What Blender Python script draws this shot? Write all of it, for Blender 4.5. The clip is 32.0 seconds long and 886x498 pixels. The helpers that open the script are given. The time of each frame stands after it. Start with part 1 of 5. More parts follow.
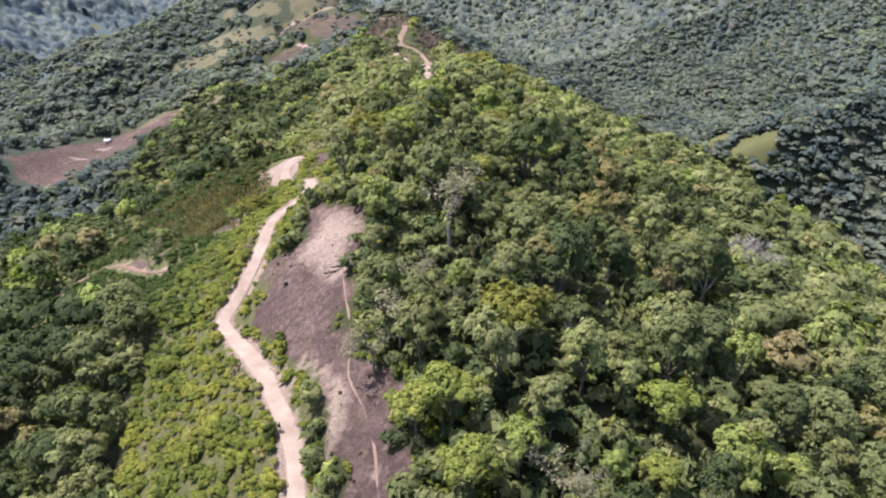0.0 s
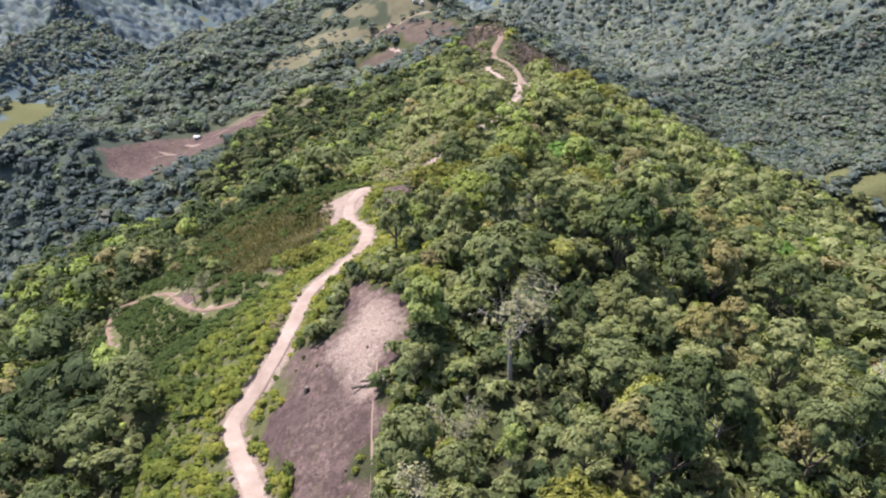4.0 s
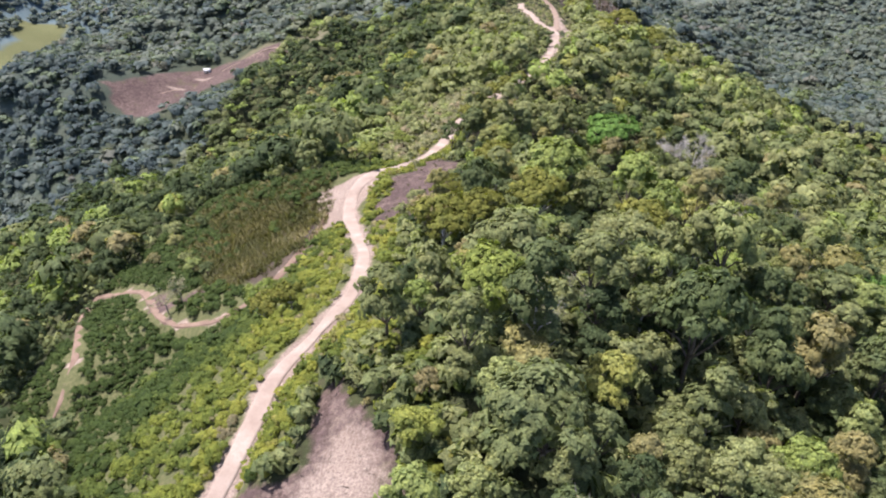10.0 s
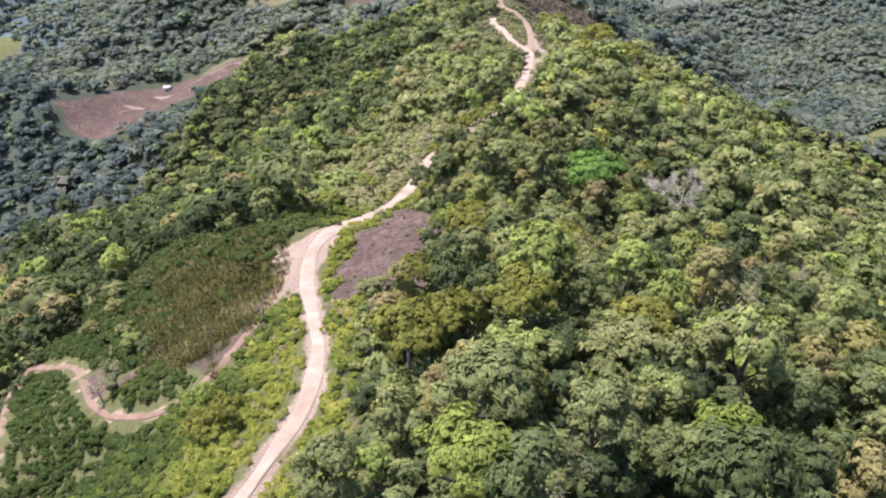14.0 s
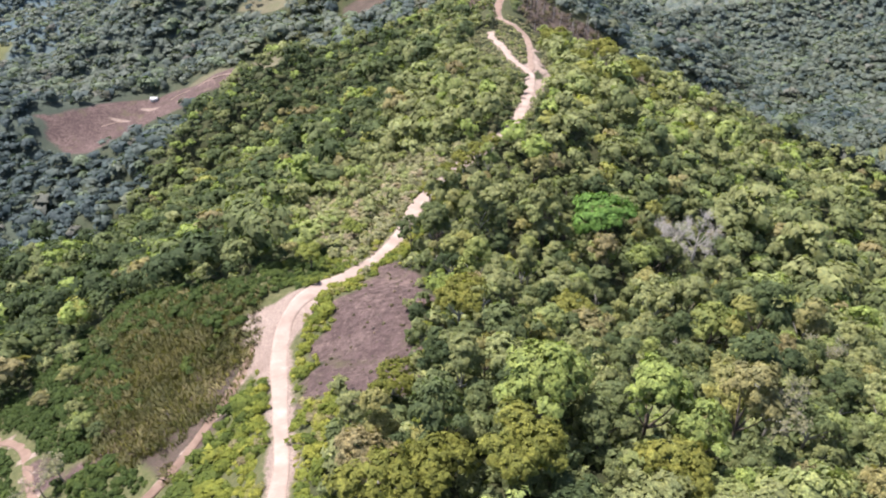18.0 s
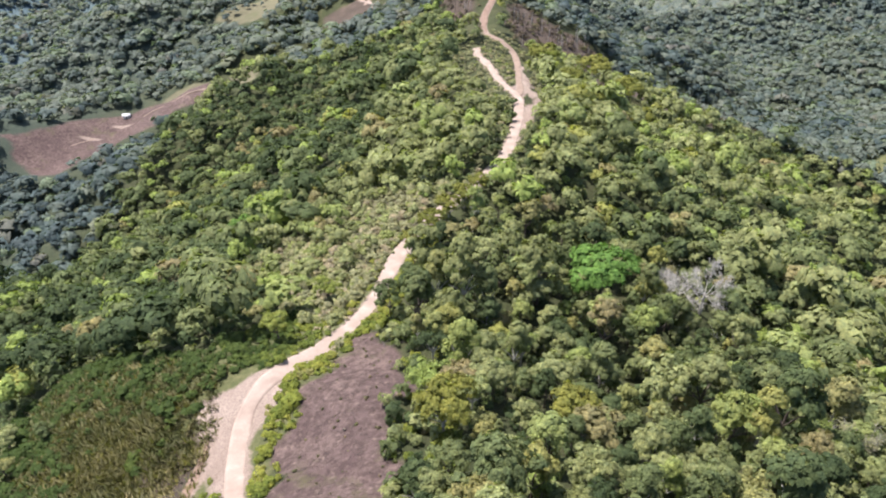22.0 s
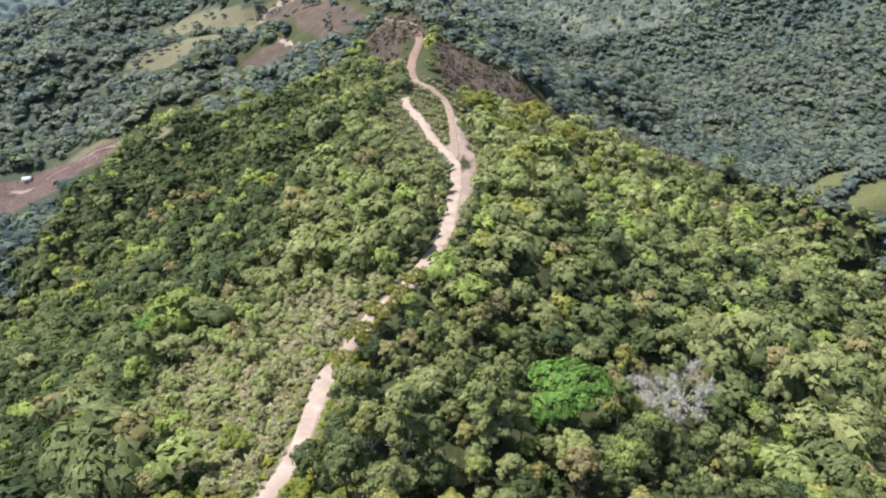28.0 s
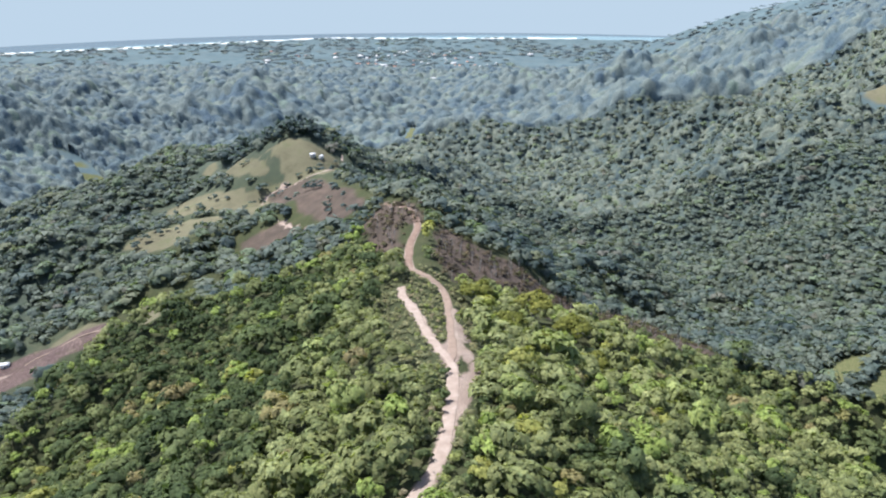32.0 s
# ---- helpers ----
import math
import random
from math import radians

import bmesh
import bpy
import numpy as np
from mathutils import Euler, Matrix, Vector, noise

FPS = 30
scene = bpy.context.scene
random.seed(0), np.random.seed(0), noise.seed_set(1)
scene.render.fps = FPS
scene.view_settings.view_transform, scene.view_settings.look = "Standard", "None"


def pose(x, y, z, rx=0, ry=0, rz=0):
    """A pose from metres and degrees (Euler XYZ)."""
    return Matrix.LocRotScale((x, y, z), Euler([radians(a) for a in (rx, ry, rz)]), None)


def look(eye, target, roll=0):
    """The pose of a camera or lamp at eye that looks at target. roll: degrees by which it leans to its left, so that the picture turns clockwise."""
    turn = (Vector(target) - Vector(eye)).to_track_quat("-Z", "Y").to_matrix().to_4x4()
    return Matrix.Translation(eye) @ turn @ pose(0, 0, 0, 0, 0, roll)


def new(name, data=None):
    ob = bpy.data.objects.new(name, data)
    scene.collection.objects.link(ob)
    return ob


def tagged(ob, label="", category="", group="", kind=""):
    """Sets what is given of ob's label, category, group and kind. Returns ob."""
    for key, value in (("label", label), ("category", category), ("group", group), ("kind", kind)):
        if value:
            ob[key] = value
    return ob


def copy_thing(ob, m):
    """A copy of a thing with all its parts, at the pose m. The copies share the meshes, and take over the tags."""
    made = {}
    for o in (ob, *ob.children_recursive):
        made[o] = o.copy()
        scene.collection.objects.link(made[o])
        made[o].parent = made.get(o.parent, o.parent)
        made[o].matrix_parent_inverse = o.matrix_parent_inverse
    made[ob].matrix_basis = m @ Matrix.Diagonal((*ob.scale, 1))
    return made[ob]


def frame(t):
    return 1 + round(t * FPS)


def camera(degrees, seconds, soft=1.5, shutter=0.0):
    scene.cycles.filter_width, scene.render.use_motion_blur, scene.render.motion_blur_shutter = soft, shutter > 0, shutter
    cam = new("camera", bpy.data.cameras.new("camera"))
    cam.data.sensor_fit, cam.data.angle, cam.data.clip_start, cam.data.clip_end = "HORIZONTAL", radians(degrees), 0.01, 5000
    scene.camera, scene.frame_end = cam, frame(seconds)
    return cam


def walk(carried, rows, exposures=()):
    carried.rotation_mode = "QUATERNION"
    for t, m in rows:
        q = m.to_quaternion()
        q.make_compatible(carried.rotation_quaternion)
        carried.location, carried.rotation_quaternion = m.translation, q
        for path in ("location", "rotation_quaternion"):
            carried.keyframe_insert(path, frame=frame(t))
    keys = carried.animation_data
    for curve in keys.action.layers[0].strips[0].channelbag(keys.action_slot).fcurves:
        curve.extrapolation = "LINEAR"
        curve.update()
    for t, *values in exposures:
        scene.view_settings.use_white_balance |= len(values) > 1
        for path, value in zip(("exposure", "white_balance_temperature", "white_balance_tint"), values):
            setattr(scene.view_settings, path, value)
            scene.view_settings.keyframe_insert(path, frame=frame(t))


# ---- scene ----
cam = camera(64.2, 32.0, soft=2.05)
METRES, EYE, TILT, LEAN, TURN = 220.0, 500.0, -32.0, 0.25, 0.0
ROWS = [
    (0.0, 0.0, 0.0, 0.0, 0.0, 0.0, -0.0),
    (0.5, 0.0026, 0.0171, 0.0104, 0.96, -0.02, -0.63),
    (1.0, 0.0049, 0.0351, 0.0211, 1.9, -0.03, -1.27),
    (1.5, 0.0067, 0.0516, 0.0312, 2.63, -0.06, -1.74),
    (2.0, 0.0082, 0.0688, 0.0417, 3.49, -0.08, -2.3),
    (2.5, 0.0091, 0.0847, 0.0514, 4.42, -0.1, -2.92),
    (3.0, 0.0096, 0.1003, 0.0608, 5.36, -0.13, -3.55),
    (3.5, 0.0099, 0.116, 0.0705, 6.18, -0.18, -4.06),
    (5.5, 0.0066, 0.1747, 0.1061, 8.06, -0.38, -5.22),
    (6.0, 0.0053, 0.1886, 0.1145, 8.67, -0.41, -5.56),
    (6.5, 0.0038, 0.2032, 0.1235, 9.17, -0.47, -5.85),
    (7.0, 0.0019, 0.2176, 0.1326, 9.23, -0.49, -5.89),
    (7.5, -0.0, 0.2319, 0.141, 9.17, -0.5, -5.87),
    (8.0, -0.0019, 0.2452, 0.1478, 9.1, -2.76, -5.88),
    (8.5, -0.004, 0.2598, 0.1582, 9.04, -6.73, -5.86),
    (9.0, -0.006, 0.2742, 0.1669, 8.99, -6.72, -5.84),
    (9.5, -0.0079, 0.2878, 0.1756, 8.94, -6.72, -5.81),
    (10.0, -0.0097, 0.3009, 0.1838, 8.9, -6.72, -5.78),
    (10.5, -0.0115, 0.3138, 0.1917, 8.82, -6.71, -5.76),
    (11.0, -0.0131, 0.3268, 0.1999, 8.74, -6.68, -5.7),
    (11.5, -0.0148, 0.3392, 0.2077, 8.45, -6.65, -5.52),
    (12.0, -0.0164, 0.3524, 0.216, 8.1, -6.62, -5.32),
    (12.5, -0.0181, 0.3651, 0.224, 7.73, -6.58, -5.12),
    (13.0, -0.0197, 0.3773, 0.2319, 7.45, -6.54, -4.97),
    (13.5, -0.0212, 0.39, 0.2399, 7.19, -6.54, -4.82),
    (14.0, -0.0226, 0.4024, 0.2477, 6.89, -6.51, -4.64),
    (14.5, -0.024, 0.4158, 0.2558, 6.64, -6.49, -4.5),
    (16.5, -0.0278, 0.4661, 0.2883, 6.82, -6.61, -4.64),
    (17.0, -0.0287, 0.4786, 0.2958, 6.82, -6.63, -4.63),
    (17.5, -0.0297, 0.4902, 0.3028, 6.81, -6.65, -4.63),
    (18.0, -0.0305, 0.5023, 0.3102, 6.82, -6.67, -4.61),
    (18.5, -0.0317, 0.5146, 0.3178, 6.82, -6.69, -4.61),
    (19.0, -0.033, 0.5276, 0.3258, 6.81, -6.69, -4.61),
    (19.5, -0.0342, 0.5399, 0.3333, 6.78, -6.68, -4.6),
    (20.0, -0.0355, 0.5527, 0.3409, 6.77, -6.65, -4.59),
    (20.5, -0.0369, 0.5652, 0.3484, 6.76, -6.65, -4.59),
    (21.0, -0.0384, 0.5774, 0.3557, 6.72, -6.65, -4.57),
    (21.5, -0.0394, 0.5896, 0.3631, 6.54, -6.66, -4.45),
    (22.0, -0.0406, 0.6026, 0.3709, 5.8, -6.62, -3.98),
    (22.5, -0.0418, 0.6155, 0.3785, 5.01, -6.58, -3.5),
    (23.0, -0.043, 0.6277, 0.3859, 4.27, -6.52, -3.05),
    (23.5, -0.0439, 0.6399, 0.3934, 3.53, -6.51, -2.58),
    (24.0, -0.0451, 0.6525, 0.4009, 2.78, -6.48, -2.13),
    (24.5, -0.0463, 0.6657, 0.4091, 2.16, -6.46, -1.75),
    (25.0, -0.0473, 0.6784, 0.4169, 1.65, -6.42, -1.44),
    (25.5, -0.0481, 0.6915, 0.4247, 1.29, -6.39, -1.22),
    (27.5, -0.0463, 0.7405, 0.4549, 0.87, -6.17, -0.85),
    (28.0, -0.0454, 0.7534, 0.463, 0.88, -4.82, -0.84),
    (28.5, -0.0445, 0.7654, 0.4702, 0.9, -3.0, -0.84),
    (29.0, -0.0436, 0.7774, 0.4773, 0.92, -1.2, -0.83),
    (29.5, -0.0429, 0.7893, 0.4845, 0.93, 0.6, -0.83),
    (30.0, -0.0422, 0.8018, 0.4918, 0.94, 2.48, -0.83),
    (30.5, -0.0414, 0.8139, 0.4992, 0.95, 4.25, -0.82),
    (31.0, -0.0405, 0.826, 0.5063, 0.97, 5.87, -0.82),
    (31.5, -0.0396, 0.8381, 0.514, 0.98, 7.39, -0.8),
    (32.0, -0.0389, 0.8495, 0.5208, 0.99, 8.74, -0.82),
]
walk(cam, [(t, pose(0, 0, EYE, TILT, LEAN, TURN) @ pose(METRES * x, METRES * y, METRES * z, 90 + pitch, roll, yaw)) for t, x, y, z, yaw, pitch, roll in ROWS],
     exposures=[(0.0, 0.80, 6180, 20), (9.0, 0.84, 6150, 20), (17.0, 0.96, 6200, 19), (26.0, 0.84, 6200, 12), (32.0, 0.72, 5850, 11)])

# ---- sky, sun ----
world = bpy.data.worlds.new("sky")
scene.world = world
world.use_nodes = True
wn = world.node_tree.nodes
sky = wn.new("ShaderNodeTexSky")
sky.sky_type, sky.sun_disc = "NISHITA", False
SUN = Vector((-0.38, 0.20, 0.90)).normalized()
sky.sun_elevation = math.asin(SUN.z)
sky.sun_rotation = math.atan2(SUN.x, SUN.y)
sky.air_density, sky.dust_density, sky.ozone_density = 1.0, 2.5, 1.0
wn["Background"].inputs["Strength"].default_value = 0.115
world.node_tree.links.new(sky.outputs[0], wn["Background"].inputs["Color"])
sun_data = bpy.data.lights.new("sun", "SUN")
sun_data.energy, sun_data.angle, sun_data.color = 5.0, radians(0.6), (1.0, 0.94, 0.84)
sun_lamp = new("sun", sun_data)
sun_lamp.matrix_world = look(SUN * 100, (0, 0, 0))

# a glowing wall for the hazy distance over the sea, beyond everything else
haze = bpy.data.materials.new("sea_haze")
haze.use_nodes = True
haze.node_tree.nodes.clear()
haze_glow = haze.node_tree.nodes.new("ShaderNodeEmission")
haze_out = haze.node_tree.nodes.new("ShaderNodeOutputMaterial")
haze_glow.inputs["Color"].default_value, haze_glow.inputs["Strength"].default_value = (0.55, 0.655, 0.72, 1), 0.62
haze.node_tree.links.new(haze_glow.outputs[0], haze_out.inputs["Surface"])
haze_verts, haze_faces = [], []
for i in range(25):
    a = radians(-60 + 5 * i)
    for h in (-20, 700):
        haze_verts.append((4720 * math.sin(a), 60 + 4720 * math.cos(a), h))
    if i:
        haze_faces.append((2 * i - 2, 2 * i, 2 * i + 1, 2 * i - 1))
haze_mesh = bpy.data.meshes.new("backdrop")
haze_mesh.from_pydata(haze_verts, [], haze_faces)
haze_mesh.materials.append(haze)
tagged(new("backdrop", haze_mesh), "glowing backdrop of pale blue haze where sea and sky meet", "sky", kind="structure")


# ---- materials ----
class Nodes:
    """A short way to write node trees."""

    def __init__(self, name):
        self.m = bpy.data.materials.new(name)
        self.m.use_nodes = True
        self.t = self.m.node_tree
        self.bsdf = self.t.nodes["Principled BSDF"]
        self.out = self.t.nodes["Material Output"]

    def put(self, target, value):
        if isinstance(value, bpy.types.NodeSocket):
            self.t.links.new(value, target)
        else:
            if isinstance(value, (tuple, list)) and len(value) == 3 and target.type == "RGBA":
                value = (*value, 1)
            target.default_value = value

    def node(self, kind, out=0, props=None, **ins):
        n = self.t.nodes.new("ShaderNode" + kind)
        for k, v in (props or {}).items():
            setattr(n, k, v)
        for k, v in ins.items():
            key = int(k[1:]) if k[0] == "i" and k[1:].isdigit() else k.replace("_", " ")
            self.put(n.inputs[key], v)
        return n.outputs[out]

    def noise(self, scale, detail=4.0, rough=0.6, vector=None):
        n = self.t.nodes.new("ShaderNodeTexNoise")
        n.inputs["Scale"].default_value, n.inputs["Detail"].default_value, n.inputs["Roughness"].default_value = scale, detail, rough
        self.put(n.inputs["Vector"], vector or self.place())
        return n.outputs["Fac"]

    def place(self):
        return self.node("NewGeometry", 0)

    def ramp(self, fac, stops, mode="LINEAR"):
        n = self.t.nodes.new("ShaderNodeValToRGB")
        n.color_ramp.interpolation = mode
        el = n.color_ramp.elements
        while len(el) < len(stops):
            el.new(0.5)
        for e, (p, c) in zip(el, stops):
            e.position, e.color = p, (*c, 1) if isinstance(c, tuple) else (c, c, c, 1)
        self.put(n.inputs[0], fac)
        return n.outputs[0]

    def mix(self, fac, a, b, blend="MIX"):
        n = self.t.nodes.new("ShaderNodeMix")
        n.data_type, n.blend_type = "RGBA", blend
        self.put(n.inputs[0], fac), self.put(n.inputs[6], a), self.put(n.inputs[7], b)
        return n.outputs[2]

    def math(self, op, a, b=0.0, clamp=False):
        n = self.t.nodes.new("ShaderNodeMath")
        n.operation, n.use_clamp = op, clamp
        self.put(n.inputs[0], a), self.put(n.inputs[1], b)
        return n.outputs[0]

    def bump(self, height, strength=0.5, distance=0.1):
        n = self.t.nodes.new("ShaderNodeBump")
        n.inputs["Strength"].default_value, n.inputs["Distance"].default_value = strength, distance
        self.put(n.inputs["Height"], height)
        return n.outputs[0]

    def done(self, color, rough=0.9, normal=None, spec=0.3):
        self.put(self.bsdf.inputs["Base Color"], color)
        self.put(self.bsdf.inputs["Roughness"], rough)
        self.bsdf.inputs["Specular IOR Level"].default_value = spec
        if normal is not None:
            self.put(self.bsdf.inputs["Normal"], normal)
        return self.m


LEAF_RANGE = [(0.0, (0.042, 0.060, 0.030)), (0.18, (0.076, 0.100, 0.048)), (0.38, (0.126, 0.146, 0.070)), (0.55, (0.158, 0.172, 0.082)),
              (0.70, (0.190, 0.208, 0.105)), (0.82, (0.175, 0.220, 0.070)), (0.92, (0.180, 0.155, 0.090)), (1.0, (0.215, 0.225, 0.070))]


def leaf_material(name, tint=None, stops=LEAF_RANGE, shine=0.12, through_light=0.35, mottle=1.0):
    """Foliage: hue tree by tree, brightness leaf clump by leaf clump. tint: an attribute's name, or None for the object's own random."""
    n = Nodes(name)
    if tint:
        hue = n.node("Attribute", 2, {"attribute_name": tint})
    else:
        hue = n.node("ObjectInfo", 5)
    color = n.ramp(hue, stops)
    island = n.node("NewGeometry", 8)
    vary = n.ramp(island, [(0.0, 0.70), (0.5, 0.97), (1.0, 1.35)])
    color = n.mix(mottle, color, vary, "MULTIPLY")
    patch = n.noise(0.8, 3.0)
    color = n.mix(1.0, color, n.ramp(patch, [(0.3, (0.78, 0.84, 0.86)), (0.7, (1.20, 1.15, 1.0))]), "MULTIPLY")
    sprigs = n.noise(4.5, 3.0, 0.7)
    color = n.mix(mottle, color, n.ramp(sprigs, [(0.34, (0.50, 0.52, 0.50)), (0.5, (1.0, 1.0, 1.0)), (0.66, (1.45, 1.40, 1.2))]), "MULTIPLY")
    n.done(color, 0.62, n.bump(sprigs, 0.8, 0.25), shine)
    trans = n.t.nodes.new("ShaderNodeBsdfTranslucent")
    n.put(trans.inputs["Color"], n.mix(1.0, color, (1.15, 1.25, 0.65), "MULTIPLY"))
    mix = n.t.nodes.new("ShaderNodeMixShader")
    mix.inputs[0].default_value = through_light
    n.t.links.new(n.bsdf.outputs[0], mix.inputs[1]), n.t.links.new(trans.outputs[0], mix.inputs[2])
    n.t.links.new(mix.outputs[0], n.out.inputs["Surface"])
    return n.m


def bark_material(name, dark, light):
    n = Nodes(name)
    g = n.noise(1.6, 5.0)
    return n.done(n.ramp(g, [(0.3, dark), (0.7, light)]), 0.9, n.bump(n.noise(9.0, 3.0), 0.6, 0.05), 0.2)


M_BARK = bark_material("bark_brown_grey", (0.07, 0.055, 0.042), (0.20, 0.17, 0.14))
M_PALE = bark_material("bark_pale_grey", (0.28, 0.26, 0.23), (0.55, 0.53, 0.49))
M_CHAR = bark_material("bark_charred", (0.03, 0.026, 0.024), (0.13, 0.11, 0.10))
LEAF_RANGE[:] = [(p, (c[0] * 1.42, c[1] * 1.42, c[2] * 1.40)) for p, c in LEAF_RANGE]
M_LEAF = leaf_material("foliage")
M_LEAF_T = leaf_material("foliage_of_the_woods", "tint")
# valley woods: paler and bluer, distance haze put into the leaf colour
M_VALLEY_T = leaf_material("hazed_foliage_of_the_valleys", "tint", [(p, (c[0] * 0.46 + 0.032, c[1] * 0.45 + 0.050, c[2] * 0.50 + 0.078)) for p, c in LEAF_RANGE], 0.3, 0.32, 0.5)


def canopy_material(name, stops):
    """The closed top of woods: hue tree by tree, lighter and darker sprays."""
    n = Nodes(name)
    color = n.ramp(n.node("Attribute", 2, {"attribute_name": "tint"}), stops)
    sprays = n.noise(0.30, 4.0, 0.7)
    color = n.mix(1.0, color, n.ramp(sprays, [(0.32, (0.62, 0.64, 0.66)), (0.5, (1.0, 1.0, 1.0)), (0.68, (1.32, 1.30, 1.2))]), "MULTIPLY")
    color = n.mix(1.0, color, n.ramp(n.noise(0.012, 4.0, 0.6), [(0.3, (0.82, 0.86, 0.90)), (0.7, (1.18, 1.14, 1.04))]), "MULTIPLY")
    return n.done(color, 0.75, n.bump(sprays, 0.9, 2.2), 0.15)


# range and far woods: the added pale blue is haze painted into the base colour
M_RANGE_LEAF_T = leaf_material("hazed_foliage_of_the_range", "tint", [(p, (c[0] * 0.42 + 0.034, c[1] * 0.41 + 0.048, c[2] * 0.46 + 0.068)) for p, c in LEAF_RANGE], 0.3, 0.32, 0.4)
M_RANGE_T = canopy_material("hazed_canopy_of_the_range", [(p, (c[0] * 0.40 + 0.022, c[1] * 0.39 + 0.034, c[2] * 0.46 + 0.056)) for p, c in LEAF_RANGE])
M_FAR_T = canopy_material("hazed_canopy_of_the_far_woods", [(p, (c[0] * 0.32 + 0.044, c[1] * 0.31 + 0.068, c[2] * 0.30 + 0.112)) for p, c in LEAF_RANGE])
M_LIME = leaf_material("lime_foliage", None, [(0.0, (0.190, 0.245, 0.066)), (1.0, (0.270, 0.300, 0.085))])
M_BRIGHT = leaf_material("bright_green_foliage", None, [(0.0, (0.120, 0.225, 0.056)), (1.0, (0.160, 0.265, 0.070))])
M_OLIVE = leaf_material("olive_foliage", None, [(0.0, (0.165, 0.178, 0.045)), (1.0, (0.225, 0.228, 0.062))])
M_SCRUB_T = leaf_material("scrub_leaves", "tint", [(0.0, (0.055, 0.085, 0.025)), (0.3, (0.110, 0.145, 0.035)), (0.6, (0.175, 0.205, 0.042)),
                                                     (0.85, (0.255, 0.262, 0.055)), (1.0, (0.24, 0.21, 0.13))], mottle=0.7)
M_GRASS_T = leaf_material("grass_blades", "tint", [(0.0, (0.075, 0.085, 0.040)), (0.5, (0.135, 0.132, 0.066)), (0.8, (0.21, 0.19, 0.10)), (1.0, (0.290, 0.255, 0.145))], mottle=0.6)
M_DRY_T = leaf_material("dry_leaves", "tint", [(0.0, (0.150, 0.160, 0.075)), (0.66, (0.250, 0.245, 0.150)), (0.80, (0.270, 0.275, 0.165)), (0.9, (0.225, 0.265, 0.085)), (1.0, (0.320, 0.275, 0.200))])


def ground_material():
    n = Nodes("ground")
    far, mid, fine = n.noise(0.006, 4.0), n.noise(0.06, 6.0, 0.65), n.noise(0.9, 6.0, 0.7)
    clods = n.noise(3.0, 4.0, 0.75)

    def channels(name):
        sep = n.t.nodes.new("ShaderNodeSeparateColor")
        n.put(sep.inputs[0], n.node("Attribute", 0, {"attribute_name": name}))
        return sep.outputs[0], sep.outputs[1], sep.outputs[2]

    bare, grass, burnt = channels("cover")
    ash, tall, plain = channels("cover_more")
    litter = n.ramp(mid, [(0.3, (0.030, 0.034, 0.018)), (0.5, (0.048, 0.050, 0.026)), (0.72, (0.078, 0.070, 0.038))])
    litter = n.mix(n.ramp(fine, [(0.35, 0.0), (0.7, 0.7)]), litter, (0.060, 0.080, 0.030))
    pasture = n.ramp(mid, [(0.3, (0.100, 0.094, 0.060)), (0.5, (0.145, 0.132, 0.086)), (0.7, (0.120, 0.122, 0.068))])
    pasture = n.mix(n.ramp(fine, [(0.4, 0.0), (0.7, 0.5)]), pasture, (0.095, 0.10, 0.05))
    soil = n.ramp(mid, [(0.28, (0.250, 0.192, 0.155)), (0.5, (0.34, 0.272, 0.226)), (0.72, (0.43, 0.355, 0.300))])
    soil = n.mix(n.ramp(clods, [(0.42, 0.0), (0.62, 0.7)]), soil, (0.15, 0.105, 0.09))
    char = n.ramp(mid, [(0.3, (0.055, 0.042, 0.037)), (0.5, (0.090, 0.067, 0.057)), (0.7, (0.138, 0.100, 0.082))])
    char = n.mix(n.ramp(fine, [(0.45, 0.0), (0.65, 0.8)]), char, (0.07, 0.065, 0.04))
    dust = n.ramp(mid, [(0.3, (0.110, 0.076, 0.074)), (0.5, (0.165, 0.118, 0.108)), (0.7, (0.24, 0.175, 0.152))])
    dust = n.mix(n.ramp(n.noise(0.14, 6.0, 0.7), [(0.46, 0.0), (0.62, 0.85)]), dust, (0.100, 0.066, 0.066))
    lumps = n.noise(0.55, 6.0, 0.8)
    dust = n.mix(n.ramp(lumps, [(0.44, 0.0), (0.56, 0.9)]), dust, (0.072, 0.050, 0.046))
    dust = n.mix(n.ramp(n.noise(0.75, 5.0, 0.8), [(0.54, 0.0), (0.64, 0.8)]), dust, (0.285, 0.215, 0.180))
    dust = n.mix(n.ramp(n.noise(0.09, 6.0, 0.75), [(0.55, 0.0), (0.68, 0.7)]), dust, (0.130, 0.130, 0.060))
    dust = n.mix(n.ramp(clods, [(0.42, 0.0), (0.6, 0.6)]), dust, (0.080, 0.057, 0.052))
    straw = n.ramp(fine, [(0.3, (0.070, 0.085, 0.035)), (0.5, (0.105, 0.112, 0.050)), (0.7, (0.155, 0.145, 0.072))])
    # far ground and plain: blue distance haze mixed into the colour
    hazed_fields = n.ramp(n.noise(0.016, 5.0, 0.65), [(0.3, (0.068, 0.104, 0.116)), (0.45, (0.082, 0.120, 0.134)), (0.58, (0.10, 0.135, 0.142)), (0.70, (0.078, 0.114, 0.128))])

    def edge(weight):
        return n.ramp(n.math("ADD", weight, n.math("MULTIPLY", n.math("SUBTRACT", fine, 0.5), 0.55)), [(0.40, 0.0), (0.62, 1.0)])

    color = n.mix(plain, litter, hazed_fields)
    color = n.mix(edge(grass), color, pasture)
    color = n.mix(edge(tall), color, straw)
    color = n.mix(edge(burnt), color, char)
    color = n.mix(edge(ash), color, dust)
    color = n.mix(edge(bare), color, soil)
